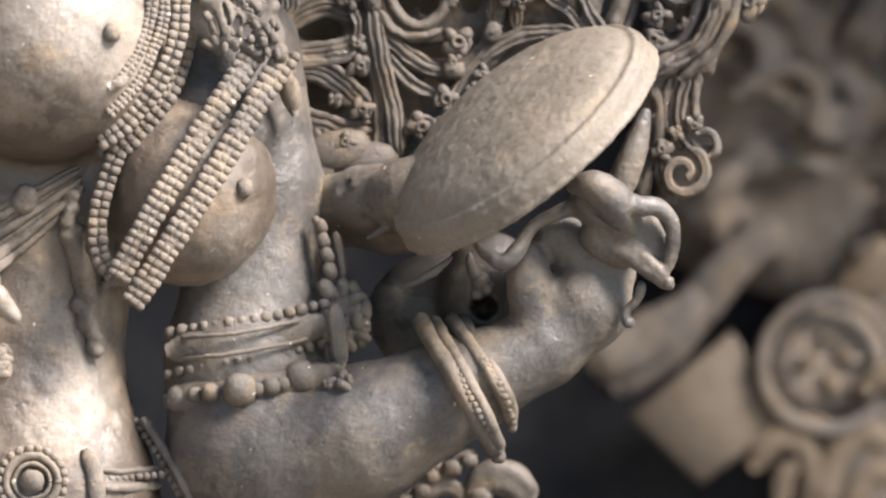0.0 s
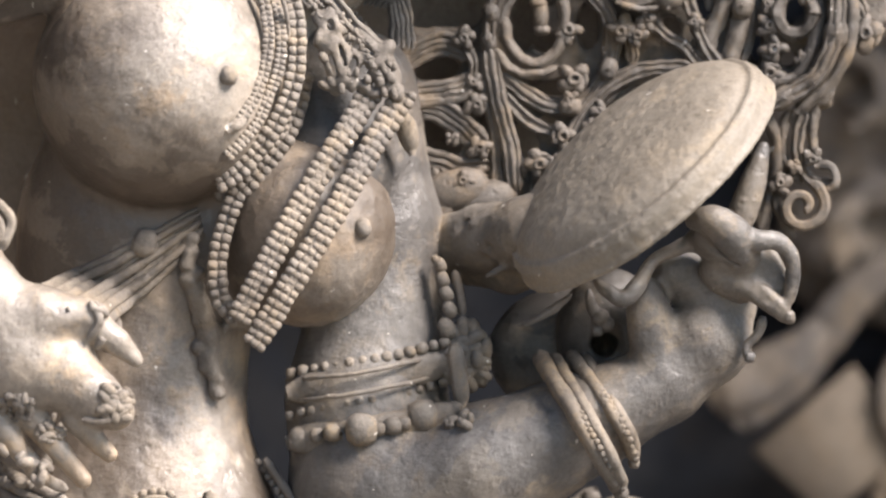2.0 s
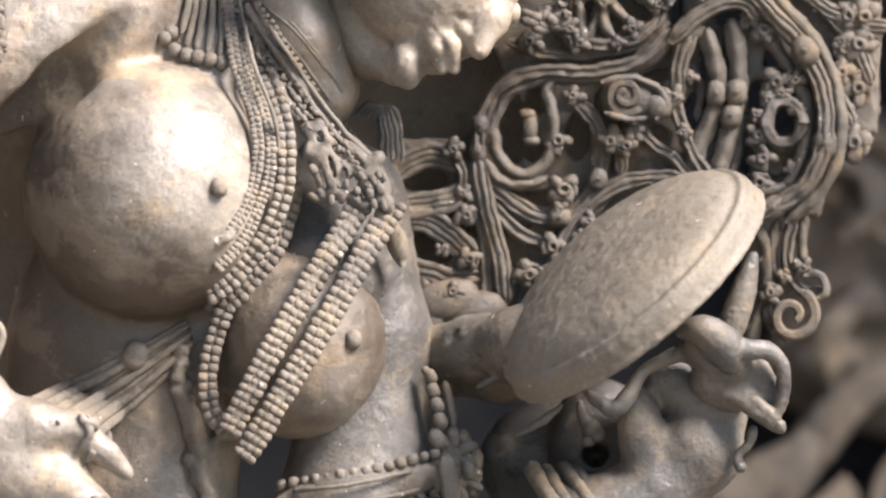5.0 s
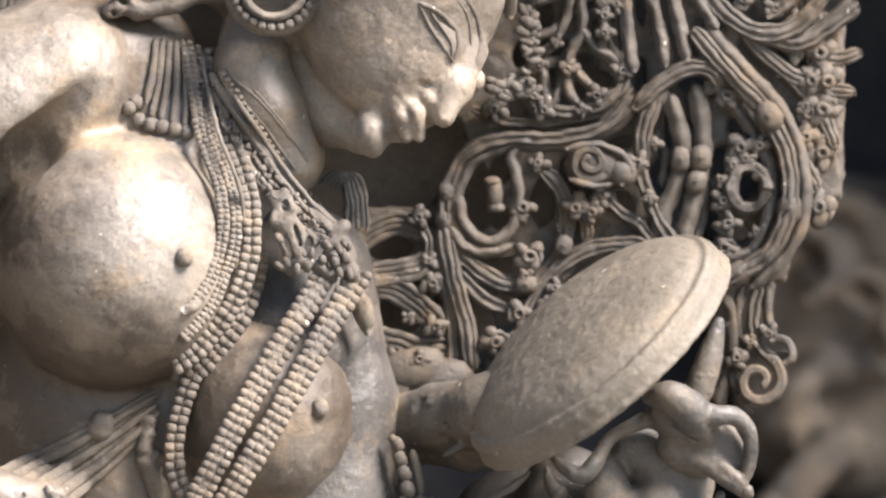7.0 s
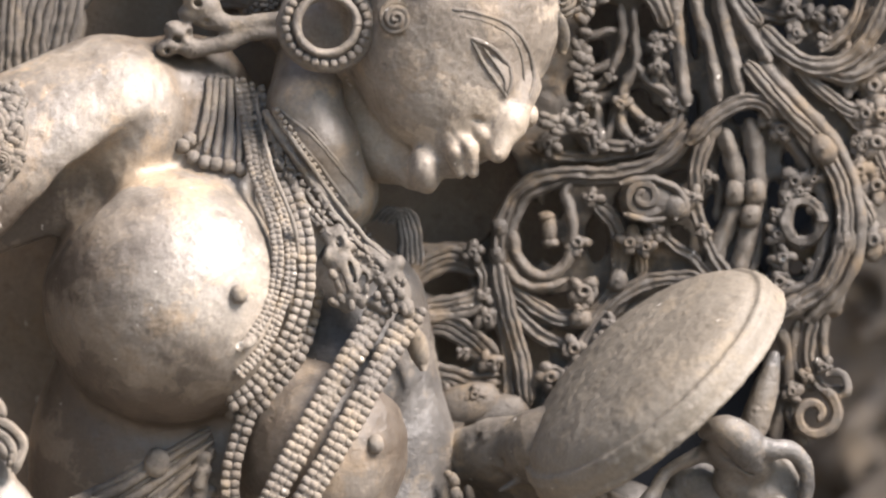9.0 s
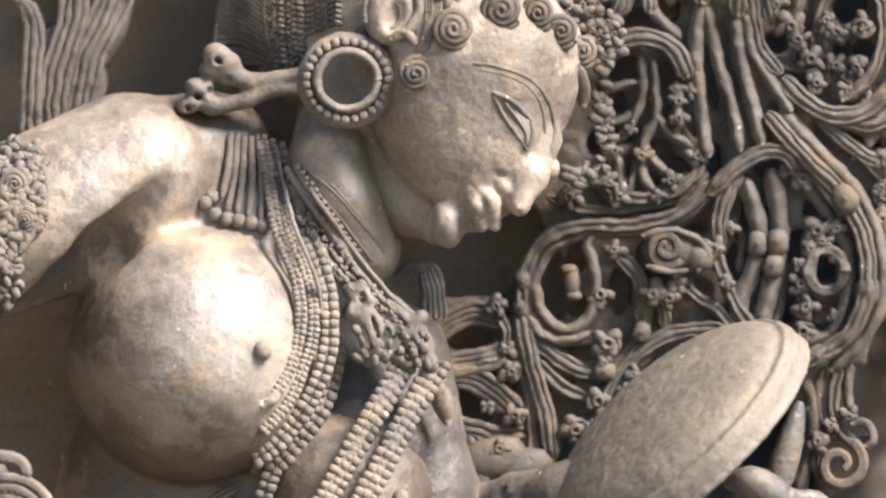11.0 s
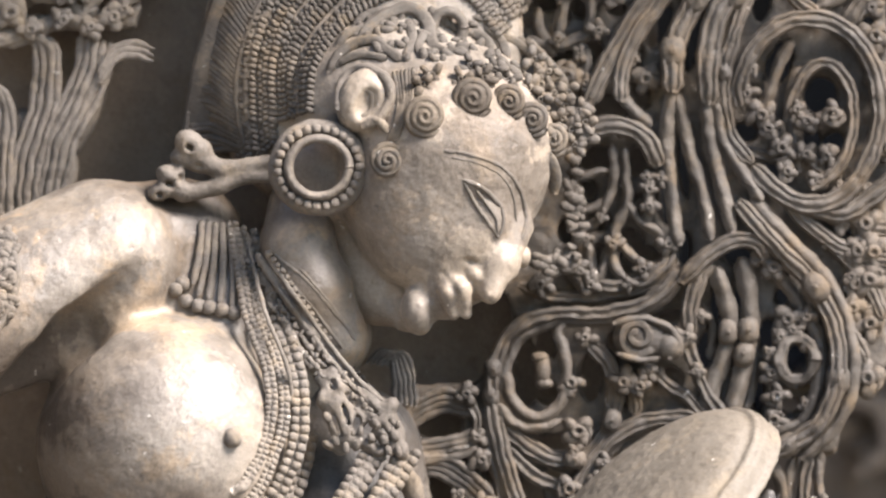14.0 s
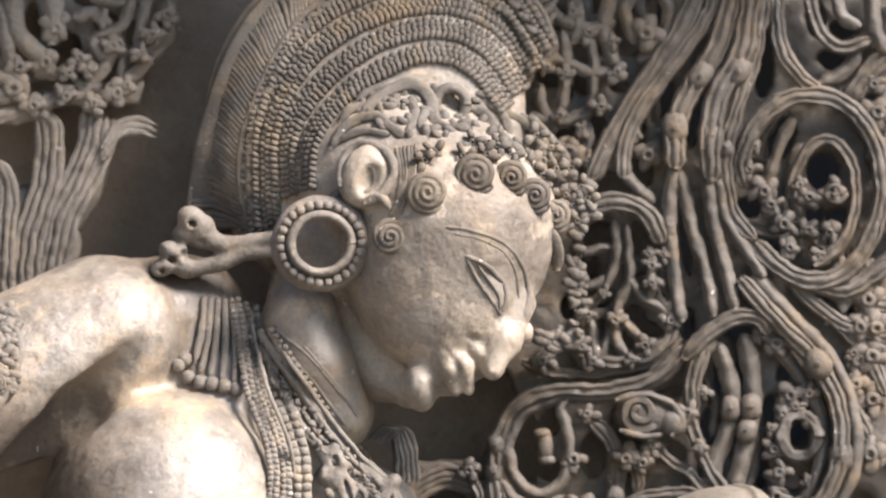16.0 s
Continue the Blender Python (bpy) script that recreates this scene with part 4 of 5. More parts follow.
def vine(pts, w, d=-130, ridges=2, name="vine", h=None, parent=None, step=8, groove=0.62, mat=None):
    """A grooved stem or leaf rib."""
    ridges = 3 if ridges == 2 and np.max(w) > 15 else ridges
    w = [0.84 * k for k in np.ravel(w)]
    line = smooth_line([(p[0], p[1], d + 8 * math.sin(p[0] * 0.013 + p[1] * 0.017)) for p in pts], step)
    f = Form(2.3)
    hh = h or [0.8 * k for k in np.ravel(w)]
    sweep(f, line, w, hh, ridges, groove=groove, sides=32 if ridges else 14, wobble=0.07, seed=int(pts[0][0] * 3 + pts[0][1]))
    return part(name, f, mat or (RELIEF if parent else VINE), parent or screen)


def knot(u, v, w, turn, d=-112, parent=None):
    """A swollen joint with two collars."""
    f = Form(1.5)
    w *= 0.88
    ball(f, (u, v, d - 3), (w * 1.3, w * 1.03, w * 0.84), turn)
    drilled(f, u, v, d + w * 0.72, w * 0.32)
    return part("knot", f, VINE, parent or screen)


def bud(u, v, r, d=-105, parent=None):
    """A small folded leaf with a drilled eye."""
    r *= 0.9
    rg = random.Random(int(u * 7 + v))
    f = Form(2.0)
    a0 = rg.uniform(0, 6.28)
    drilled(f, u + rg.uniform(-3, 3), v + rg.uniform(-3, 3), d - 0.1 * r, r * 0.85)
    for k in range(4):
        c = a0 + k * 1.5708 + rg.uniform(-0.4, 0.4)
        out = r * rg.uniform(0.45, 0.75)
        ball(f, (u + out * math.cos(c), v + out * math.sin(c), d - 0.4 * r), (r * rg.uniform(0.6, 0.9), r * rg.uniform(0.4, 0.6), 0.5 * r), math.degrees(c) + rg.uniform(-40, 40))
    if r > 17:   # a curled tip
        c = a0 + 0.8
        t = np.linspace(0, 1, 12)
        ang = c + 2.2 * t
        sweep(f, np.stack([u + r * (0.5 + 0.55 * t) * np.cos(ang), v + r * (0.5 + 0.55 * t) * np.sin(ang), d - 0.3 * r + 0 * t], 1), [0.3 * r, 0.26 * r, 0.12 * r], [0.35 * r, 0.3 * r, 0.15 * r], 2, sides=14)
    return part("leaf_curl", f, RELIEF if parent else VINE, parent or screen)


def snail(u, v, r, d=-110, turns=1.6, start=0.0, hand=1, w=None, parent=None):
    t = np.linspace(0, 1, 60)
    b = start + hand * turns * 2 * math.pi * t
    rad = r * (1 - 0.8 * t)
    f = Form()
    sweep(f, np.stack([u + rad * np.cos(b), v + rad * np.sin(b), d + 10 * t], 1), [w or r * 0.26, (w or r * 0.26) * 0.7], [r * 0.3, r * 0.25], 2, sides=20)
    return part("tendril", f, VINE, parent or screen)


# the pierced sheet that the vines stand on
sheet = Clay((700, -520, -230), (1680, 820, -110), 7)
sheet.plate((850, -500, -205), (1588, 560, -150))
sheet.plate((735, 430, -205), (1090, 770, -150))
HOLES = [(984, -256, 20, 24, 0), (1014, -231, 13, 26, 0), (1050, -235, 17, 22, 0), (1067, -316, 13, 27, 0), (1000, -359, 26, 16, 0), (1127, -328, 24, 42, 0), (1110, -230, 17, 11, 0), (1065, -156, 22, 32, -10), (1013, -147, 26, 11, 0), (1092, -52, 36, 24, 0), (1142, -75, 26, 26, 0)]
HOLES += [(1071, 35, 32, 24, 0), (1151, 42, 32, 30, 0), (1055, 89, 17, 20, 0), (1192, 108, 17, 44, 0), (1070, 145, 27, 14, -20), (1148, 123, 13, 24, 0), (1131, 174, 22, 14, 20), (1161, 203, 26, 13, 20), (1074, 209, 11, 24, 0), (1121, 218, 11, 22, 0), (1014, 162, 14, 24, 0), (1029, 217, 12, 16, 0)]
HOLES += [(1368, -268, 17, 64, 4), (1396, -133, 22, 42, 20), (1460, -348, 18, 32, 0), (1510, -330, 26, 20, 0), (1492, -272, 32, 18, 20), (1548, -211, 19, 26, 0), (1470, -75, 30, 34, 0), (1452, 0, 17, 17, 0), (1494, 12, 21, 23, 0), (1463, 70, 19, 16, 0), (1377, 60, 22, 19, 0), (1334, -11, 24, 18, 0), (1348, -69, 13, 26, 0)]
HOLES += [(1427, 30, 9, 17, 0), (1525, 161, 32, 10, 0), (1321, 209, 26, 16, 0), (1227, 194, 9, 34, 0), (1186, -199, 14, 44, 25), (1143, -149, 12, 30, 10), (1226, 48, 8, 60, -5), (1302, 119, 9, 44, -20), (1246, -178, 9, 60, 12), (1076, -377, 14, 22, 0), (1176, -366, 14, 30, 0), (1560, -130, 14, 26, 0)]
HOLES += [(939, 410, 27, 62, 0), (981, 451, 20, 20, 0), (980, 361, 16, 26, 0), (1056, 422, 19, 42, 0), (997, 534, 28, 14, 0), (952, 527, 16, 10, 0), (993, 594, 24, 15, 20), (953, 627, 20, 40, -20), (911, 610, 8, 42, -8), (877, 594, 9, 52, -4), (1192, 537, 70, 15, -18), (1121, 570, 48, 18, -40)]
HOLES += [(785, 501, 46, 26, 0), (797, 621, 48, 36, 0), (1107, 360, 20, 24, 0), (1195, 317, 32, 12, -20), (1204, 421, 15, 22, -30), (1278, 295, 9, 42, 8), (1322, 286, 8, 52, 4), (1276, 385, 9, 32, -15), (1371, 351, 18, 34, 0), (1421, 392, 18, 26, 0), (1353, 456, 11, 32, 0), (1254, 390, 13, 52, 10), (1438, 247, 14, 26, -30)]
HOLES += [(842, 559, 12, 24, 0), (723, 462, 22, 14, 0), (859, 384, 16, 40, 10), (1045, 307, 26, 8, 0), (1133, 458, 10, 22, 0), (1101, 627, 30, 30, -40), (1408, 472, 14, 16, 0), (1396, 282, 12, 18, 0)]
for u, v, ra, rb, t in HOLES:
    sheet.egg((u, v, -178), (ra, rb, 130), turn=t, soft=8, cut=True)
sheet.egg((1611, 555, -178), (120, 150, 200), soft=10, cut=True)
sheet.egg((860, 324, -178), (60, 70, 200), soft=10, cut=True)
f = Form(3.0)
sheet.skin(f)
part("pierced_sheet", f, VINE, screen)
sheet = Clay((-80, -480, -230), (360, -160, -110), 7)
sheet.plate((-60, -460, -200), (320, -205, -150))
for u, v, ra, rb, t in [(128, -302, 30, 38, 0), (68, -350, 17, 48, 0), (201, -352, 24, 18, -20), (243, -333, 14, 26, 10), (206, -263, 13, 32, 10), (160, -251, 22, 12, 0), (105, -244, 48, 13, -8), (259, -268, 14, 22, 30), (160, -395, 20, 12, 0), (20, -325, 10, 26, 0), (291, -373, 9, 26, 15), (235, -242, 9, 14, 0), (180, -304, 12, 16, 0)]:
    sheet.egg((u, v, -175), (ra, rb, 130), turn=t, soft=8, cut=True)
sheet.egg((356, -216, -175), (95, 120, 200), turn=20, soft=10, cut=True)
f = Form(3.0)
sheet.skin(f)
part("pierced_sheet", f, RELIEF, bracket)

# the large scroll beside the face
vine([(1219, 227), (1191, 264), (1146, 293), (1075, 307), (995, 308), (940, 320), (903, 355), (884, 404), (881, 459)], 15, -112, 2)
vine([(1218, 254), (1171, 293), (1095, 319), (1005, 322), (955, 335), (920, 367), (904, 410), (901, 445)], 12, -120, 1)
vine([(1212, 209), (1181, 249), (1126, 270), (1056, 279), (996, 278), (956, 265), (931, 255)], 13, -128, 2)
vine([(906, 405), (913, 450), (938, 483), (968, 490), (998, 471), (1014, 421), (1010, 371), (1000, 341), (1015, 324)], 13, -118, 1)
vine([(881, 464), (903, 505), (937, 535), (982, 561), (1027, 566), (1062, 547), (1090, 502), (1099, 437), (1084, 392), (1055, 362)], 19, -125, 2)
vine([(893, 464), (918, 500), (962, 509), (1008, 496)], 11, -115, 1)
vine([(881, 459), (897, 544), (921, 635), (934, 720)], 20, -118, 2)
vine([(871, 464), (884, 544), (896, 634), (904, 739)], 15, -126, 2)
vine([(863, 464), (877, 544), (893, 624), (890, 684), (874, 714)], 11, -130, 1)
vine([(907, 545), (951, 590), (996, 611), (1026, 626)], 15, -124, 2)
vine([(917, 525), (962, 555), (1011, 578), (1041, 571)], 13, -136, 2)
vine([(1012, 666), (1036, 606), (1067, 557), (1112, 516), (1167, 496), (1222, 494), (1272, 515)], 17, -116, 2)
vine([(1030, 671), (1061, 597), (1102, 537), (1152, 510), (1212, 509)], 11, -126, 1)
vine([(980, 651), (971, 705), (967, 735)], 15, -135, 2)
for u, v, r in [(1032, 514, 27), (1016, 618, 24), (972, 667, 24), (1050, 352, 18), (1019, 431, 24), (1069, 607, 20), (1081, 569, 16), (1000, 666, 18), (1027, 551, 16)]:
    bud(u, v, r)
f = Form()
ball(f, (*(971, 406), -120), (15, 30, 18))
ball(f, (*(967, 384), -116), (16, 10, 14))
ball(f, (*(974, 431), -116), (16, 10, 14))
part("peg", f, VINE, screen, "pale broken stone peg inside a scroll")
for u, v, w, t in [(884, 404, 17, 85), (881, 452, 18, 80), (1027, 566, 19, 0), (1093, 497, 19, -70), (1171, 278, 15, -30)]:
    knot(u, v, w, t)
# leaf loops next to the clasp
for o in range(4):
    vine([(p[0] + o * 2, p[1] + o * 11) for p in [(718, 502), (743, 464), (794, 443), (838, 454)]], 8, -118 - 3 * o, 0, "leaf_rib")
vine([(838, 456), (855, 494), (842, 529), (802, 545)], 12, -122, 2)
for o in range(4):
    vine([(p[0], p[1] + o * 11) for p in [(717, 550), (772, 531), (822, 525), (858, 504)]], 8, -126 + 2 * o, 0, "leaf_rib")
for o in range(4):
    vine([(p[0] - o * 5, p[1] + o * 10) for p in [(742, 564), (792, 558), (841, 584), (881, 626)]], 8, -120 - 3 * o, 0, "leaf_rib")
for o in range(3):
    vine([(p[0], p[1] + o * 13) for p in [(756, 644), (800, 653), (840, 665), (885, 664)]], 9, -120 - 2 * o, 0, "leaf_rib")
for o in range(4):
    vine([(p[0] + o * 14, p[1] - o * 3) for p in [(770, 677), (787, 718), (797, 753), (818, 783)]], 9, -118 - 3 * o, 0, "leaf_rib")
for u, v, r in [(838, 449, 20), (860, 564, 22), (857, 524, 16), (866, 642, 20), (821, 625, 12)]:
    bud(u, v, r)
f = Form()
ball(f, (*(829, 718), -115), (62, 40, 30), -15)
ball(f, (*(879, 739), -120), (60, 40, 30), -15)
ball(f, (*(799, 753), -118), (34, 40, 28), 30)
part("leaf_base", f, VINE, screen, "rough ochre-dusted stone knob where vines spring")
bud(*(843, 703), 18, -86)
for o in range(5):   # lock behind the collar
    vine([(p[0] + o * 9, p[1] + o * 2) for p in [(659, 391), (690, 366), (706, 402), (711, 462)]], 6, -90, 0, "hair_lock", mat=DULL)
# lion-like leaf face and stems under it
f = Form()
ball(f, (*(1150, 353), -112), (58, 38, 30), 5)
ball(f, (*(1195, 364), -108), (30, 28, 26), 0)
part("leaf_boss", f, VINE, screen)
snail(1140, 348, 34, -92, 1.7, 0.5)
vine([(1097, 327), (1135, 316), (1185, 327), (1213, 359), (1194, 387)], 9, -92, 1)
vine([(1104, 378), (1144, 390), (1179, 387)], 7, -88, 0)
vine([(1159, 403), (1193, 434), (1228, 459), (1267, 502)], 13, -118, 2)
vine([(1225, 349), (1239, 399), (1261, 450), (1297, 502)], 15, -112, 2)
vine([(1114, 408), (1131, 448), (1135, 488)], 16, -128, 2)
for u, v, r in [(1114, 428, 24), (1143, 436, 20), (1223, 349, 20), (1159, 408, 18), (1244, 410, 14), (1194, 369, 16)]:
    bud(u, v, r, -98)
# arch and hanging stems
vine([(1218, 254), (1247, 222), (1282, 195), (1322, 179), (1357, 187), (1372, 211)], 19, -106, 2)
vine([(1257, 232), (1239, 274), (1233, 319), (1235, 349)], 19, -116, 2)
vine([(1279, 228), (1298, 285), (1305, 340), (1292, 385), (1271, 435), (1258, 485)], 19, -120, 1)
vine([(1325, 211), (1338, 281), (1337, 351), (1324, 416), (1302, 490)], 20, -122, 1)
vine([(1349, 381), (1338, 451), (1324, 491)], 12, -140, 1)
knot(1300, 342, 21, 95)
knot(1336, 341, 22, 92)
knot(1328, 381, 21, 100)
knot(1257, 232, 21, -50)
for u, v, r in [(1382, 230, 27), (1357, 211, 18), (1255, 315, 14)]:
    bud(u, v, r)
vine([(1256, 290), (1273, 330), (1266, 390)], 9, -140, 0)
# the great stem that swings round on the open side
vine([(1320, 111), (1387, 190), (1454, 263), (1490, 343), (1493, 428), (1460, 503), (1403, 544), (1356, 556)], 20, -100, 2)
vine([(1344, 106), (1412, 182), (1481, 258), (1516, 344), (1519, 434), (1487, 513), (1426, 567)], 15, -112, 1)
vine([(1357, 201), (1416, 277), (1459, 353), (1461, 428), (1432, 497), (1377, 523)], 14, -118, 1)
knot(1493, 428, 26, 95, -96)
knot(1456, 265, 26, 55, -96)
knot(1403, 544, 24, -25, -96)
a = np.linspace(0, 2 * math.pi, 30)
f = Form(3)
sweep(f, np.stack([(1422, 392)[0] + 32 * np.cos(a), (1422, 392)[1] + 37 * np.sin(a), -112 + 5 * np.cos(2 * a)], 1), 11, 14, 2, sides=20, tips=False, wobble=0.2)
part("tendril", f, VINE, screen)
vine([(1395, 312), (1387, 352), (1394, 412), (1423, 442)], 12, -118, 1)
for u, v, r in [(1407, 320, 24), (1437, 317, 20), (1376, 416, 22), (1385, 457, 24), (1446, 368, 18), (1377, 501, 24), (1395, 352, 18), (1417, 342, 16), (1374, 381, 14), (1433, 472, 14)]:
    bud(u, v, r)
# tail of the screen beside the mirror
vine([(1366, 566), (1390, 611), (1394, 671), (1380, 731), (1368, 786)], 14, -122, 1)
vine([(1441, 557), (1430, 612), (1437, 660), (1464, 690), (1494, 688)], 14, -116, 2)
vine([(1416, 562), (1402, 612), (1410, 657), (1439, 692)], 12, -124, 1)
vine([(1461, 553), (1456, 612), (1465, 647)], 12, -128, 1)
snail(1440, 734, 46, -106, 1.35, -1.2, 1, 11)
vine([(1399, 701), (1396, 731), (1410, 761), (1427, 792)], 12, -118, 1)
vine([(1461, 664), (1489, 661), (1501, 688), (1487, 703)], 9, -100, 0, "leaf_tip")
for u, v, r in [(1401, 696, 20), (1460, 647, 17), (1427, 664, 14), (1418, 757, 14)]:
    bud(u, v, r)
# leaves along the outer edge
for u, v, r in [(1540, 90, 26), (1545, 150, 28), (1530, 200, 26), (1550, 250, 30), (1522, 300, 24), (1552, 330, 28), (1520, 370, 26), (1548, 425, 30), (1500, 150, 20), (1520, 250, 16), (1560, 200, 26)]:
    bud(u, v, r, -120)
vine([(1500, 290), (1520, 350), (1545, 400)], 16, -128, 2)
vine([(1470, 180), (1520, 210), (1560, 280)], 14, -128, 2)
vine([(1510, 60), (1535, 150), (1550, 240)], 24, -138, 3)
# upright stems above
vine([(1318, -410), (1288, -304), (1240, -229), (1212, -168), (1205, -83)], 25, -98, 2)
vine([(1205, -88), (1195, -2), (1203, 98), (1214, 188)], 15, -106, 1)
vine([(1216, -83), (1234, 18), (1259, 99), (1272, 179)], 14, -108, 1)
vine([(1350, -410), (1328, -293), (1287, -218), (1270, -133), (1271, -62)], 25, -94, 2)
vine([(1265, -67), (1274, 18), (1296, 99), (1310, 169)], 15, -104, 1)
vine([(1283, -67), (1296, -1), (1321, 49), (1363, 110)], 15, -106, 1)
vine([(1370, -409), (1354, -293), (1320, -193), (1298, -107), (1308, -11), (1346, 44)], 16, -108, 2)
knot(1209, -158, 27, 85, -92)
knot(1272, -143, 27, 85, -90)
knot(1255, -249, 25, -50, -96)
knot(1321, -258, 26, -60, -92)
knot(1299, -120, 17, 85, -100)
# the round scroll in the upper corner
vine([(1346, 49), (1396, 98), (1451, 118), (1511, 99), (1557, 31), (1576, -49), (1560, -135), (1516, -191), (1461, -213), (1400, -202), (1349, -157), (1325, -92), (1335, -46)], 20, -112, 2)
vine([(1451, 90), (1502, 51), (1527, -20), (1522, -90), (1490, -131), (1454, -126), (1424, -81), (1408, -31)], 13, -116, 2)
vine([(1420, -177), (1392, -119), (1375, -71), (1358, -41)], 13, -124, 1)
vine([(1332, 19), (1382, 34), (1432, 20), (1477, 60)], 14, -126, 2)
vine([(1434, -131), (1413, -61), (1422, 10), (1431, 60)], 12, -128, 1)
for u, v, r in [(1488, -42, 24), (1445, -28, 20), (1482, 30, 20), (1442, 25, 18), (1363, -43, 26), (1400, 18, 24), (1463, 72, 18), (1406, 60, 20), (1338, -82, 18), (1501, 91, 14), (1377, -16, 20), (1428, -51, 16), (1349, -122, 14)]:
    bud(u, v, r)
snail(1491, -40, 20, -92, 1.4)
# upper right edge
vine([(1393, -409), (1395, -313), (1426, -252), (1466, -222)], 17, -116, 2)
vine([(1447, -409), (1465, -333), (1507, -297), (1558, -312)], 15, -120, 2)
vine([(1494, -403), (1508, -353), (1543, -337)], 13, -120, 1)
vine([(1516, -201), (1562, -261), (1598, -291)], 24, -134, 2)
vine([(1466, -232), (1517, -261), (1537, -292)], 16, -134, 1)
vine([(1559, -413), (1568, -322), (1607, -271)], 18, -130, 1)
for u, v, r in [(1566, -180, 28), (1575, -110, 26), (1586, -49, 24), (1592, 21, 26), (1561, -231, 22), (1609, -362, 26)]:
    bud(u, v, r, -126)
# broad stems that part to the open side
vine([(1431, 110), (1500, 133), (1551, 111), (1612, 62)], 22, -118, 2)
vine([(1406, 110), (1460, 166), (1529, 206), (1609, 222)], 17, -122, 2)
vine([(1480, 181), (1539, 241), (1577, 322)], 16, -126, 2)
vine([(1510, 141), (1570, 162), (1620, 152)], 16, -132, 2)
for u, v, r in [(1528, 261, 26), (1553, 311, 26), (1518, 321, 20), (1569, 242, 22), (1540, 191, 20)]:
    bud(u, v, r, -124)
# blossom spray behind the brow
vine([(1041, 8), (1064, -20), (1112, -25), (1157, -3), (1183, 48)], 21, -104, 2)
vine([(1119, 12), (1123, 67), (1125, 107), (1102, 162), (1099, 217), (1121, 248)], 11, -114, 1)
vine([(1096, 7), (1103, 57), (1090, 107), (1060, 152), (1024, 169)], 10, -118, 1)
vine([(1122, 107), (1145, 143), (1175, 163), (1199, 183)], 11, -114, 1)
vine([(1159, 68), (1168, 108), (1156, 158)], 10, -118, 1)
vine([(1036, 72), (1066, 57), (1093, 57)], 10, -122, 1)
vine([(1040, 127), (1070, 117), (1090, 107)], 9, -122, 1)
vine([(1107, 177), (1131, 208), (1154, 230)], 12, -116, 1)
vine([(1099, 177), (1084, 217), (1068, 257)], 12, -120, 1)
vine([(1049, 177), (1059, 217), (1056, 257)], 13, -122, 1)
vine([(1019, 217), (1036, 257), (1068, 272)], 12, -124, 1)
vine([(1068, 257), (1128, 258), (1184, 228), (1204, 193)], 15, -118, 2)
for u, v, r in [(1124, -21, 18), (1194, 188, 18), (1163, 88, 18), (1165, 118, 16), (1151, 230, 18), (1058, 257, 20), (1039, 229, 18), (1099, 182, 18), (970, 256, 22), (1186, 68, 14), (1159, 68, 14), (1049, 177, 14), (1128, 258, 14), (1078, 137, 12)]:
    bud(u, v, r, -104)
# lattice over the brow and the stems that rise from it
vine([(1057, -64), (1088, -129), (1129, -199), (1180, -275), (1231, -355), (1252, -410)], 21, -108, 2)
vine([(1115, -68), (1121, -134), (1159, -209), (1221, -289), (1272, -365), (1282, -410)], 18, -104, 2)
vine([(1112, -84), (1137, -53), (1172, -23)], 13, -112, 1)
for pts, w in (([(949, -268), (999, -281), (1054, -257), (1110, -257)], 13), ([(1010, -332), (1016, -266), (1005, -185)], 13), ([(1055, -336), (1066, -255), (1055, -180)], 12), ([(953, -181), (1013, -170), (1079, -197)], 15), ([(1043, -180), (1055, -129), (1030, -94)], 13),
               ([(1098, -407), (1085, -331), (1107, -260)], 16), ([(1026, -407), (1040, -347), (1025, -306)], 15), ([(975, -347), (995, -306), (979, -261)], 12), ([(1147, -406), (1121, -366), (1145, -305)], 15), ([(965, -408), (1000, -357), (1055, -336), (1106, -346)], 15), ([(1187, -406), (1201, -355), (1180, -305), (1145, -275)], 15), ([(969, -236), (973, -196), (998, -150)], 13)):
    vine(pts, w, -122, 1)
for u, v, r in [(1018, -117, 26), (1161, -111, 30), (1161, -325, 30), (1055, -326, 18), (1106, -255, 20), (979, -268, 16), (1076, -195, 18), (1138, -144, 14), (1014, -256, 16), (1003, -180, 16), (1052, -99, 16), (1100, -311, 16), (1043, -155, 14), (1030, -367, 20)]:
    bud(u, v, r, -106)
# fringe of leaf tips beside the headdress
for k in range(9):
    p = ((918, -211)[0] + k * 7 - (k - 4) ** 2 * 0.6, (918, -211)[1] - k * 24)
    vine([(p[0], p[1]), (p[0] + 26, p[1] - 14), (p[0] + 48, p[1] - 40)], [7, 9, 4], -70, 0, "leaf_tip")

# ---- leaf spray above the near shoulder ----
for pts, w, n in (([(54, 198), (67, 38), (94, -52), (105, -123), (100, -178), (70, -194), (9, -179)], 8, 4), ([(89, 178), (121, 8), (160, -72), (185, -132), (192, -187)], 9, 5), ([(21, 198), (25, 37), (31, -43), (19, -93), (-11, -109)], 8, 3)):
    for o in range(n):
        vine([(p[0] + (o - n / 2) * 13, p[1] + (o - n / 2) * 4) for p in pts], w, -120 - 4 * abs(o - n / 2), 0, "leaf_rib", parent=bracket)
for o in range(3):
    vine([(p[0], p[1] + o * 11) for p in [(190, -130), (215, -167), (250, -182), (288, -169)]], [9, 9, 8, 3], -110, 0, "leaf_tip", parent=bracket)
f = Form()
ball(f, (*(79, 38), -160), (75, 110, 30))
ball(f, (*(149, -52), -165), (40, 90, 28), 25)
part("leaf_back", f, RELIEF, bracket)
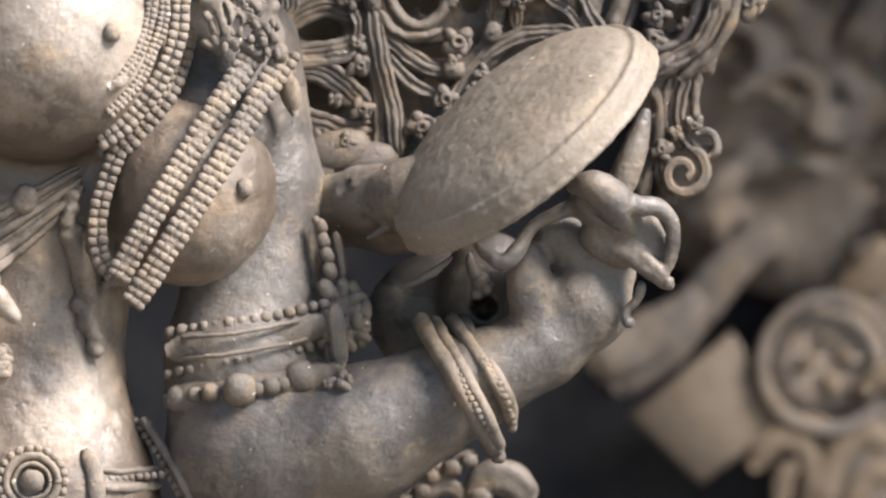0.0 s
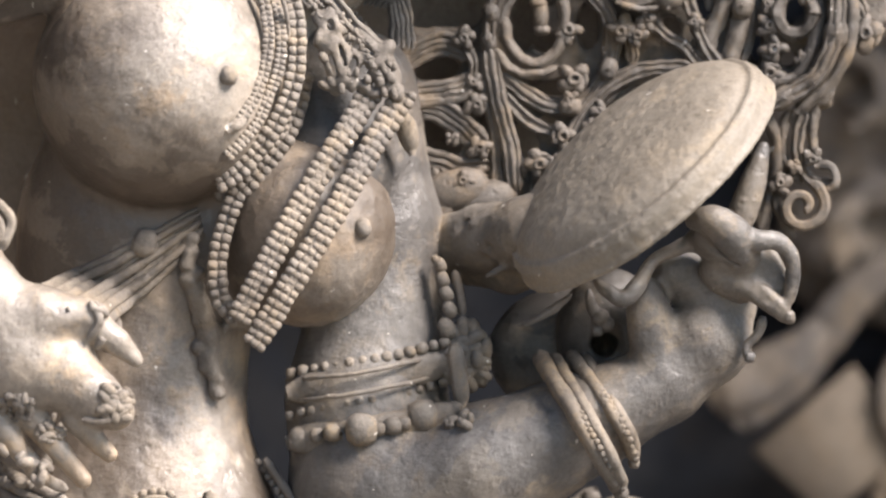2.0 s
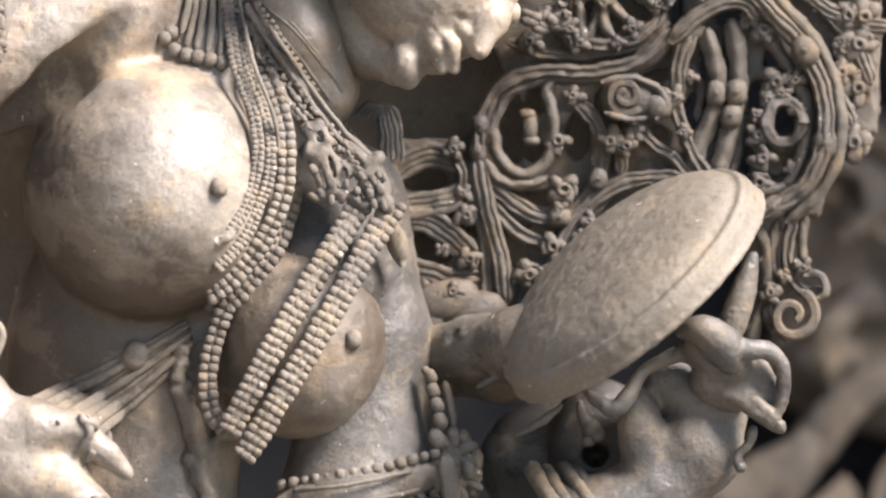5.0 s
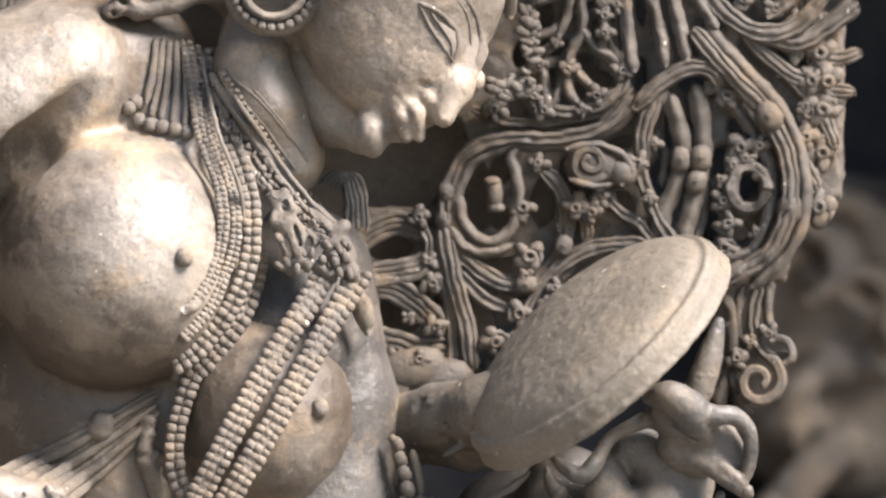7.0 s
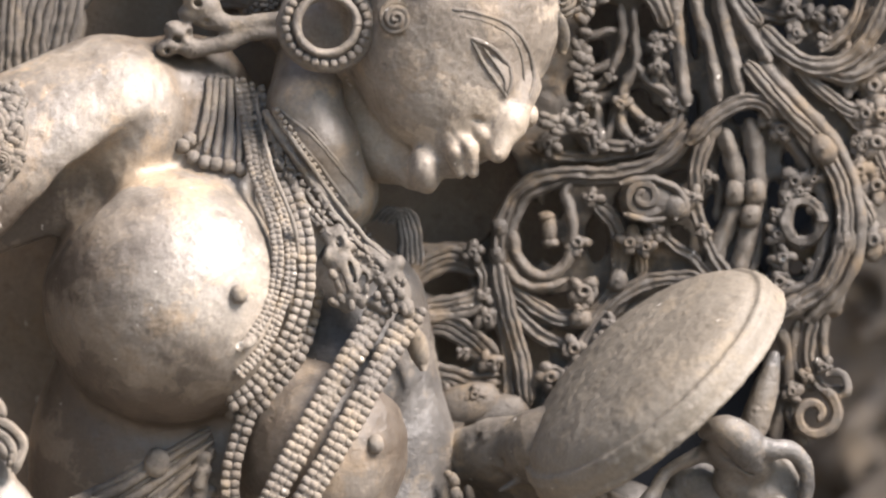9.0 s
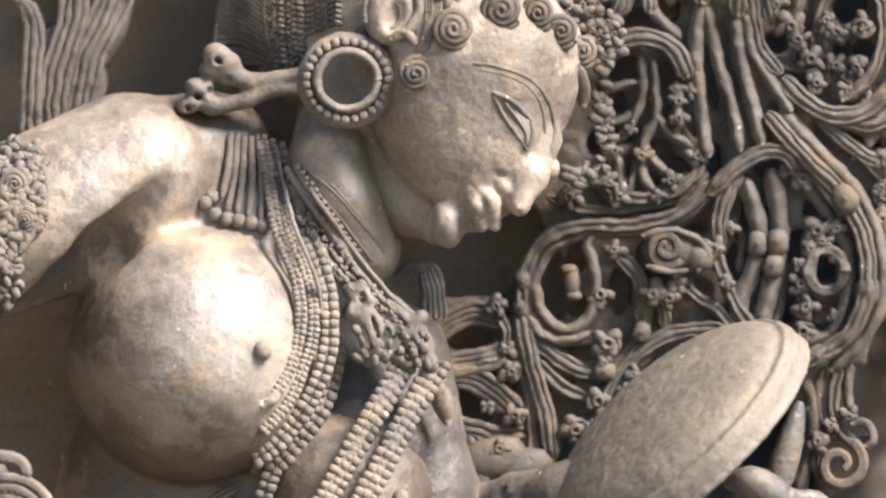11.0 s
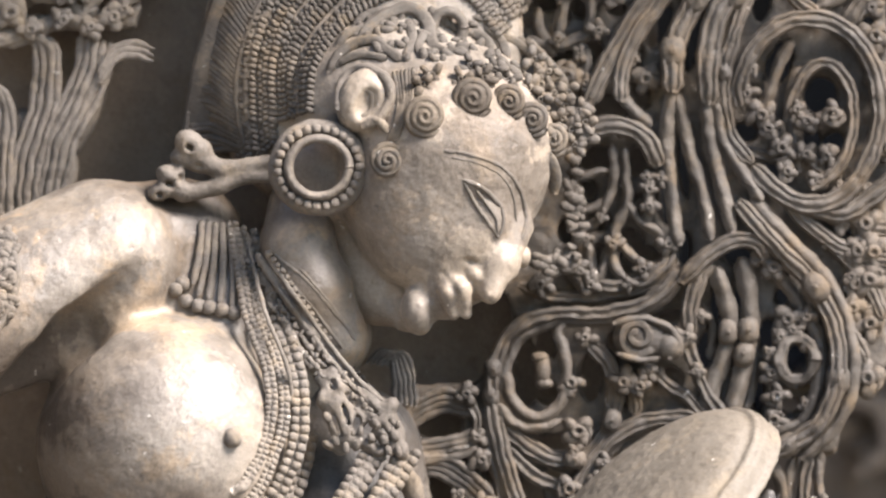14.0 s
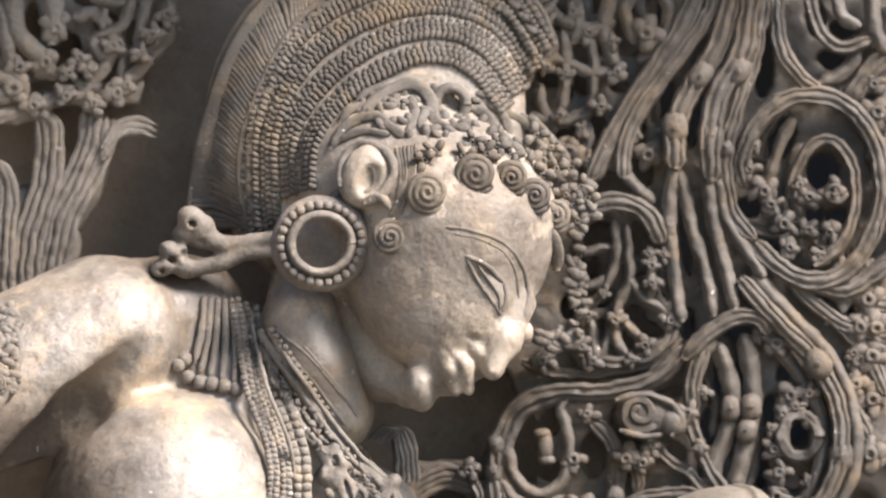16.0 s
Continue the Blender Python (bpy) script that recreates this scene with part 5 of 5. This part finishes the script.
for pts, w in (([(-11, -189), (70, -202), (130, -225), (185, -208)], 18), ([(140, -359), (170, -372), (191, -364)], 14), ([(246, -414), (226, -349), (175, -328)], 13), ([(216, -329), (200, -283), (170, -243), (160, -213)], 14), ([(273, -394), (257, -323), (281, -295)], 11), ([(226, -288), (224, -243), (215, -217)], 11),
               ([(316, -414), (305, -353), (283, -313), (236, -298)], 13), ([(115, -269), (145, -276), (180, -271)], 12), ([(35, -416), (38, -345), (75, -299), (105, -289)], 20), ([(105, -415), (107, -365), (100, -314)], 20), ([(161, -415), (191, -394), (231, -389)], 13), ([(170, -328), (190, -293), (210, -308)], 15), ([(140, -253), (160, -233), (190, -243)], 13), ([(70, -264), (120, -264), (140, -284)], 14), ([(0, -396), (20, -335), (30, -275)], 14), ([(281, -293), (250, -263), (215, -228)], 13)):
    vine(pts, w, -126, 1, parent=bracket)
for u, v, r in [(125, -225, 20), (31, -236, 34), (92, -284, 26), (40, -272, 24), (175, -208, 20), (110, -347, 26), (210, -313, 20), (281, -333, 20), (261, -298, 18), (215, -228, 24), (306, -363, 22), (235, -242, 18), (150, -289, 18), (165, -268, 16), (70, -204, 22), (191, -359, 16), (130, -264, 16)]:
    bud(u, v, r, -108, parent=bracket)


# ---- setting ----
def slab(name, lo, hi, mat, label, category):
    bm = bmesh.new()
    bmesh.ops.create_cube(bm, size=1)
    for v in bm.verts:
        v.co = Vector([lo[i] + (v.co[i] + 0.5) * (hi[i] - lo[i]) for i in range(3)])
    me = bpy.data.meshes.new(name)
    bm.to_mesh(me)
    me.materials.append(mat)
    return tagged(new(name, me), label, category, kind="structure")


def prism(form, pts, d0, d1, inset=6.0, cuts=0):
    """A slab with that outline on the relief's grid, its front edge bevelled."""
    p = np.array([q[:2] for q in pts], float)
    c = p.mean(axis=0)
    n = len(p)
    small = c + (p - c) * (1 - inset / np.linalg.norm(p - c, axis=1))[:, None]
    rings = [np.column_stack([q, np.full(n, d)]) for q, d in ((p, d0), (p, d1 - inset), (small, d1))]
    v = np.concatenate(rings)
    f = [(k * n + i, k * n + (i + 1) % n, (k + 1) * n + (i + 1) % n, (k + 1) * n + i) for k in range(2) for i in range(n)]
    n0 = form.n
    form.add(v, f)
    form.f.append(np.array([[2 * n + i for i in range(n)]]) + n0)
    form.f.append(np.array([[i for i in range(n)][::-1]]) + n0)


# the slab that carries screen and statue
f = Form(0)
prism(f, [(-900, -800), (1170, -800), (1185, 120), (1225, 330), (1240, 560), (1200, 700), (1150, 830), (800, 850), (620, 880), (380, 930), (100, 1000), (-900, 1200)], -450, -300, 4)
tagged(part("wall_slab", f, SLAB, None), "dark brown rough stone slab behind the carved screen", "wall", kind="structure")
# back wall, shade put into its colour; eaves and side wall are unseen additions
slab("wall_rear", (-2.6, 0.76, 0), (2.6, 1.0, 3.2), VOID, "stone wall behind the carvings, shade painted into its dark colour", "wall")
# out of view: added to cut sky light from the left
slab("side_sky_blocker", (-2.6, -3.0, 0), (-2.3, 0.76, 3.2), SLAB, "unseen side wall, added to block sky light", "wall")
# unseen eave slabs, placed to keep sun off the upper screen and rear wall
slab("ceiling", (-2.2, -0.085, 2.0), (0.3, 1.4, 2.3), SLAB, "unseen stone eave, added to shade the upper carvings", "ceiling")
slab("rear_sun_blocker", (0.3, 0.39, 2.0), (2.2, 1.4, 2.3), SLAB, "unseen stone eave, added to shade the rear wall", "ceiling")
# unseen ground, added to bounce light up onto the statue
slab("ground", (-40, -40, -0.1), (40, 40, 0.0), GROUND, "unseen ground, added pale to bounce fill light", "ground")

# carved pier on the open side, behind the screen
pier = thing("rear_carving", "weathered brown stone carving on the pier behind the screen", "carving")
far = Clay((1180, 300, -2700), (2150, 1700, -1900), 14)
far.limb((1557, 573, -2450), (1934, 661, -2450), 210, 260, soft=60, flat=0.6)
far.limb((1516, 806, -2430), (1891, 834, -2450), 120, 180, soft=60, flat=0.6)
far.limb((1804, 917, -2450), (1865, 1373, -2450), 150, 200, soft=40, flat=0.6)
rg = random.Random(3)
for k in range(26):
    c = (1632, 681)
    far.egg((c[0] + rg.uniform(-150, 260), c[1] + rg.uniform(-300, 300), -2320 + rg.uniform(-30, 30)), (rg.uniform(30, 70), rg.uniform(22, 45), rg.uniform(30, 60)), turn=rg.uniform(0, 180), soft=20)
for u, v, a, b, t in ((1513, 500, 46, 34, 10), (1620, 579, 46, 26, 20), (1688, 689, 60, 26, 0), (1558, 855, 55, 36, -30), (1747, 536, 40, 30, 40), (1781, 746, 36, 28, 0), (1468, 626, 28, 40, 10), (1657, 801, 44, 24, -20)):
    far.egg((u, v, -2260), (a, b, 90), turn=t, soft=24, cut=True)
f = Form(2)
far.skin(f)
part("pier_body", f, FAR, pier)


def rear(pts, w, mat, name, d=-2280):
    f = Form(2)
    sweep(f, smooth_line([(p[0], p[1], d) for p in pts], 14), w, np.ravel(w) * 0.9, 2, sides=16, wobble=0.1, seed=int(pts[0][0]))
    return part(name, f, mat, pier)


rear([(1332, 1125), (1425, 1051), (1491, 948), (1569, 864), (1639, 842)], [26, 34, 40, 40, 30], FAR, "stem")
rear([(1556, 563), (1626, 541), (1678, 579), (1670, 640), (1722, 668)], 16, FAR, "stem", -2250)
rear([(1492, 455), (1563, 483), (1576, 552), (1527, 594)], 16, FAR, "stem", -2250)
rear([(1284, 1076), (1354, 1053), (1433, 1000), (1491, 938)], [50, 50, 42, 24], FAR, "stem", -2100)
f = Form(2)
prism(f, [(1361, 1170), (1541, 1015), (1652, 1168), (1497, 1288)], -2380, -2240, 10)
part("diamond_block", f, FAR, pier, "plain pale brown stone block set on its corner")
a = np.linspace(0, 2 * math.pi, 50)
f = Form(2)
sweep(f, np.stack([(1714, 1067)[0] + 118 * np.cos(a), (1714, 1067)[1] + 118 * np.sin(a), -2230 + 0 * a], 1), 13, 20, 2, sides=18, tips=False)
part("ring", f, FAR, pier)
f = Form(2)
ball(f, (*(1714, 1067), -2300), (112, 112, 40))
part("rosette", f, SLAB, pier, "dark worn rosette inside a ring")
for u, v, w, t in ((1749, 1051, 30, 20), (1721, 1102, 26, 70), (1678, 1063, 22, -30), (1772, 1111, 24, 120), (1712, 1022, 20, 10)):
    f = Form(2)
    ball(f, (u, v, -2262), (w, w * 0.6, 18), t)
    part("petal", f, OCHRE, pier)
for pts, w in (([(1585, 1259), (1624, 1207), (1675, 1216), (1698, 1276), (1690, 1327)], 22), ([(1710, 1327), (1737, 1234), (1785, 1192), (1837, 1211)], 24), ([(1639, 1329), (1646, 1267), (1676, 1246)], 18), ([(1761, 1325), (1799, 1263), (1850, 1271)], 22), ([(1613, 1197), (1673, 1175), (1755, 1193)], 18)):
    rear(pts, w, OCHRE, "ochre_leaf", -2240)
rear([(1724, 940), (1783, 908), (1831, 846)], [26, 44, 50], OCHRE, "ochre_leaf", -2280)
rear([(1782, 1111), (1821, 1079), (1853, 1119)], 26, OCHRE, "ochre_leaf", -2210)
# low foliage below the forearm
low = thing("low_foliage", "small grey stone leaves carved below the forearm", "carving")
for pts, w in (([(941, 1350), (980, 1298), (1019, 1277), (1050, 1296)], 16), ([(982, 1354), (1011, 1317), (1051, 1308), (1082, 1336)], 14), ([(1030, 1297), (1059, 1265), (1089, 1244)], 12), ([(1083, 1351), (1111, 1294), (1156, 1293), (1193, 1332)], [18, 30, 34, 30])):
    f = Form(2)
    sweep(f, smooth_line([(p[0], p[1], -200) for p in pts], 9), w, np.ravel(w) * 0.9, 2, sides=18, wobble=0.08, seed=4)
    part("leaf", f, VINE, low)
f = Form(2)
for u, v, r in [(1015, 1292, 14), (1050, 1276, 16), (1079, 1260, 14), (996, 1318, 14), (966, 1339, 14), (1102, 1325, 20)]:
    ball(f, (u, v, -190), (r * 1.2, r, r))
part("blossom", f, VINE, low)
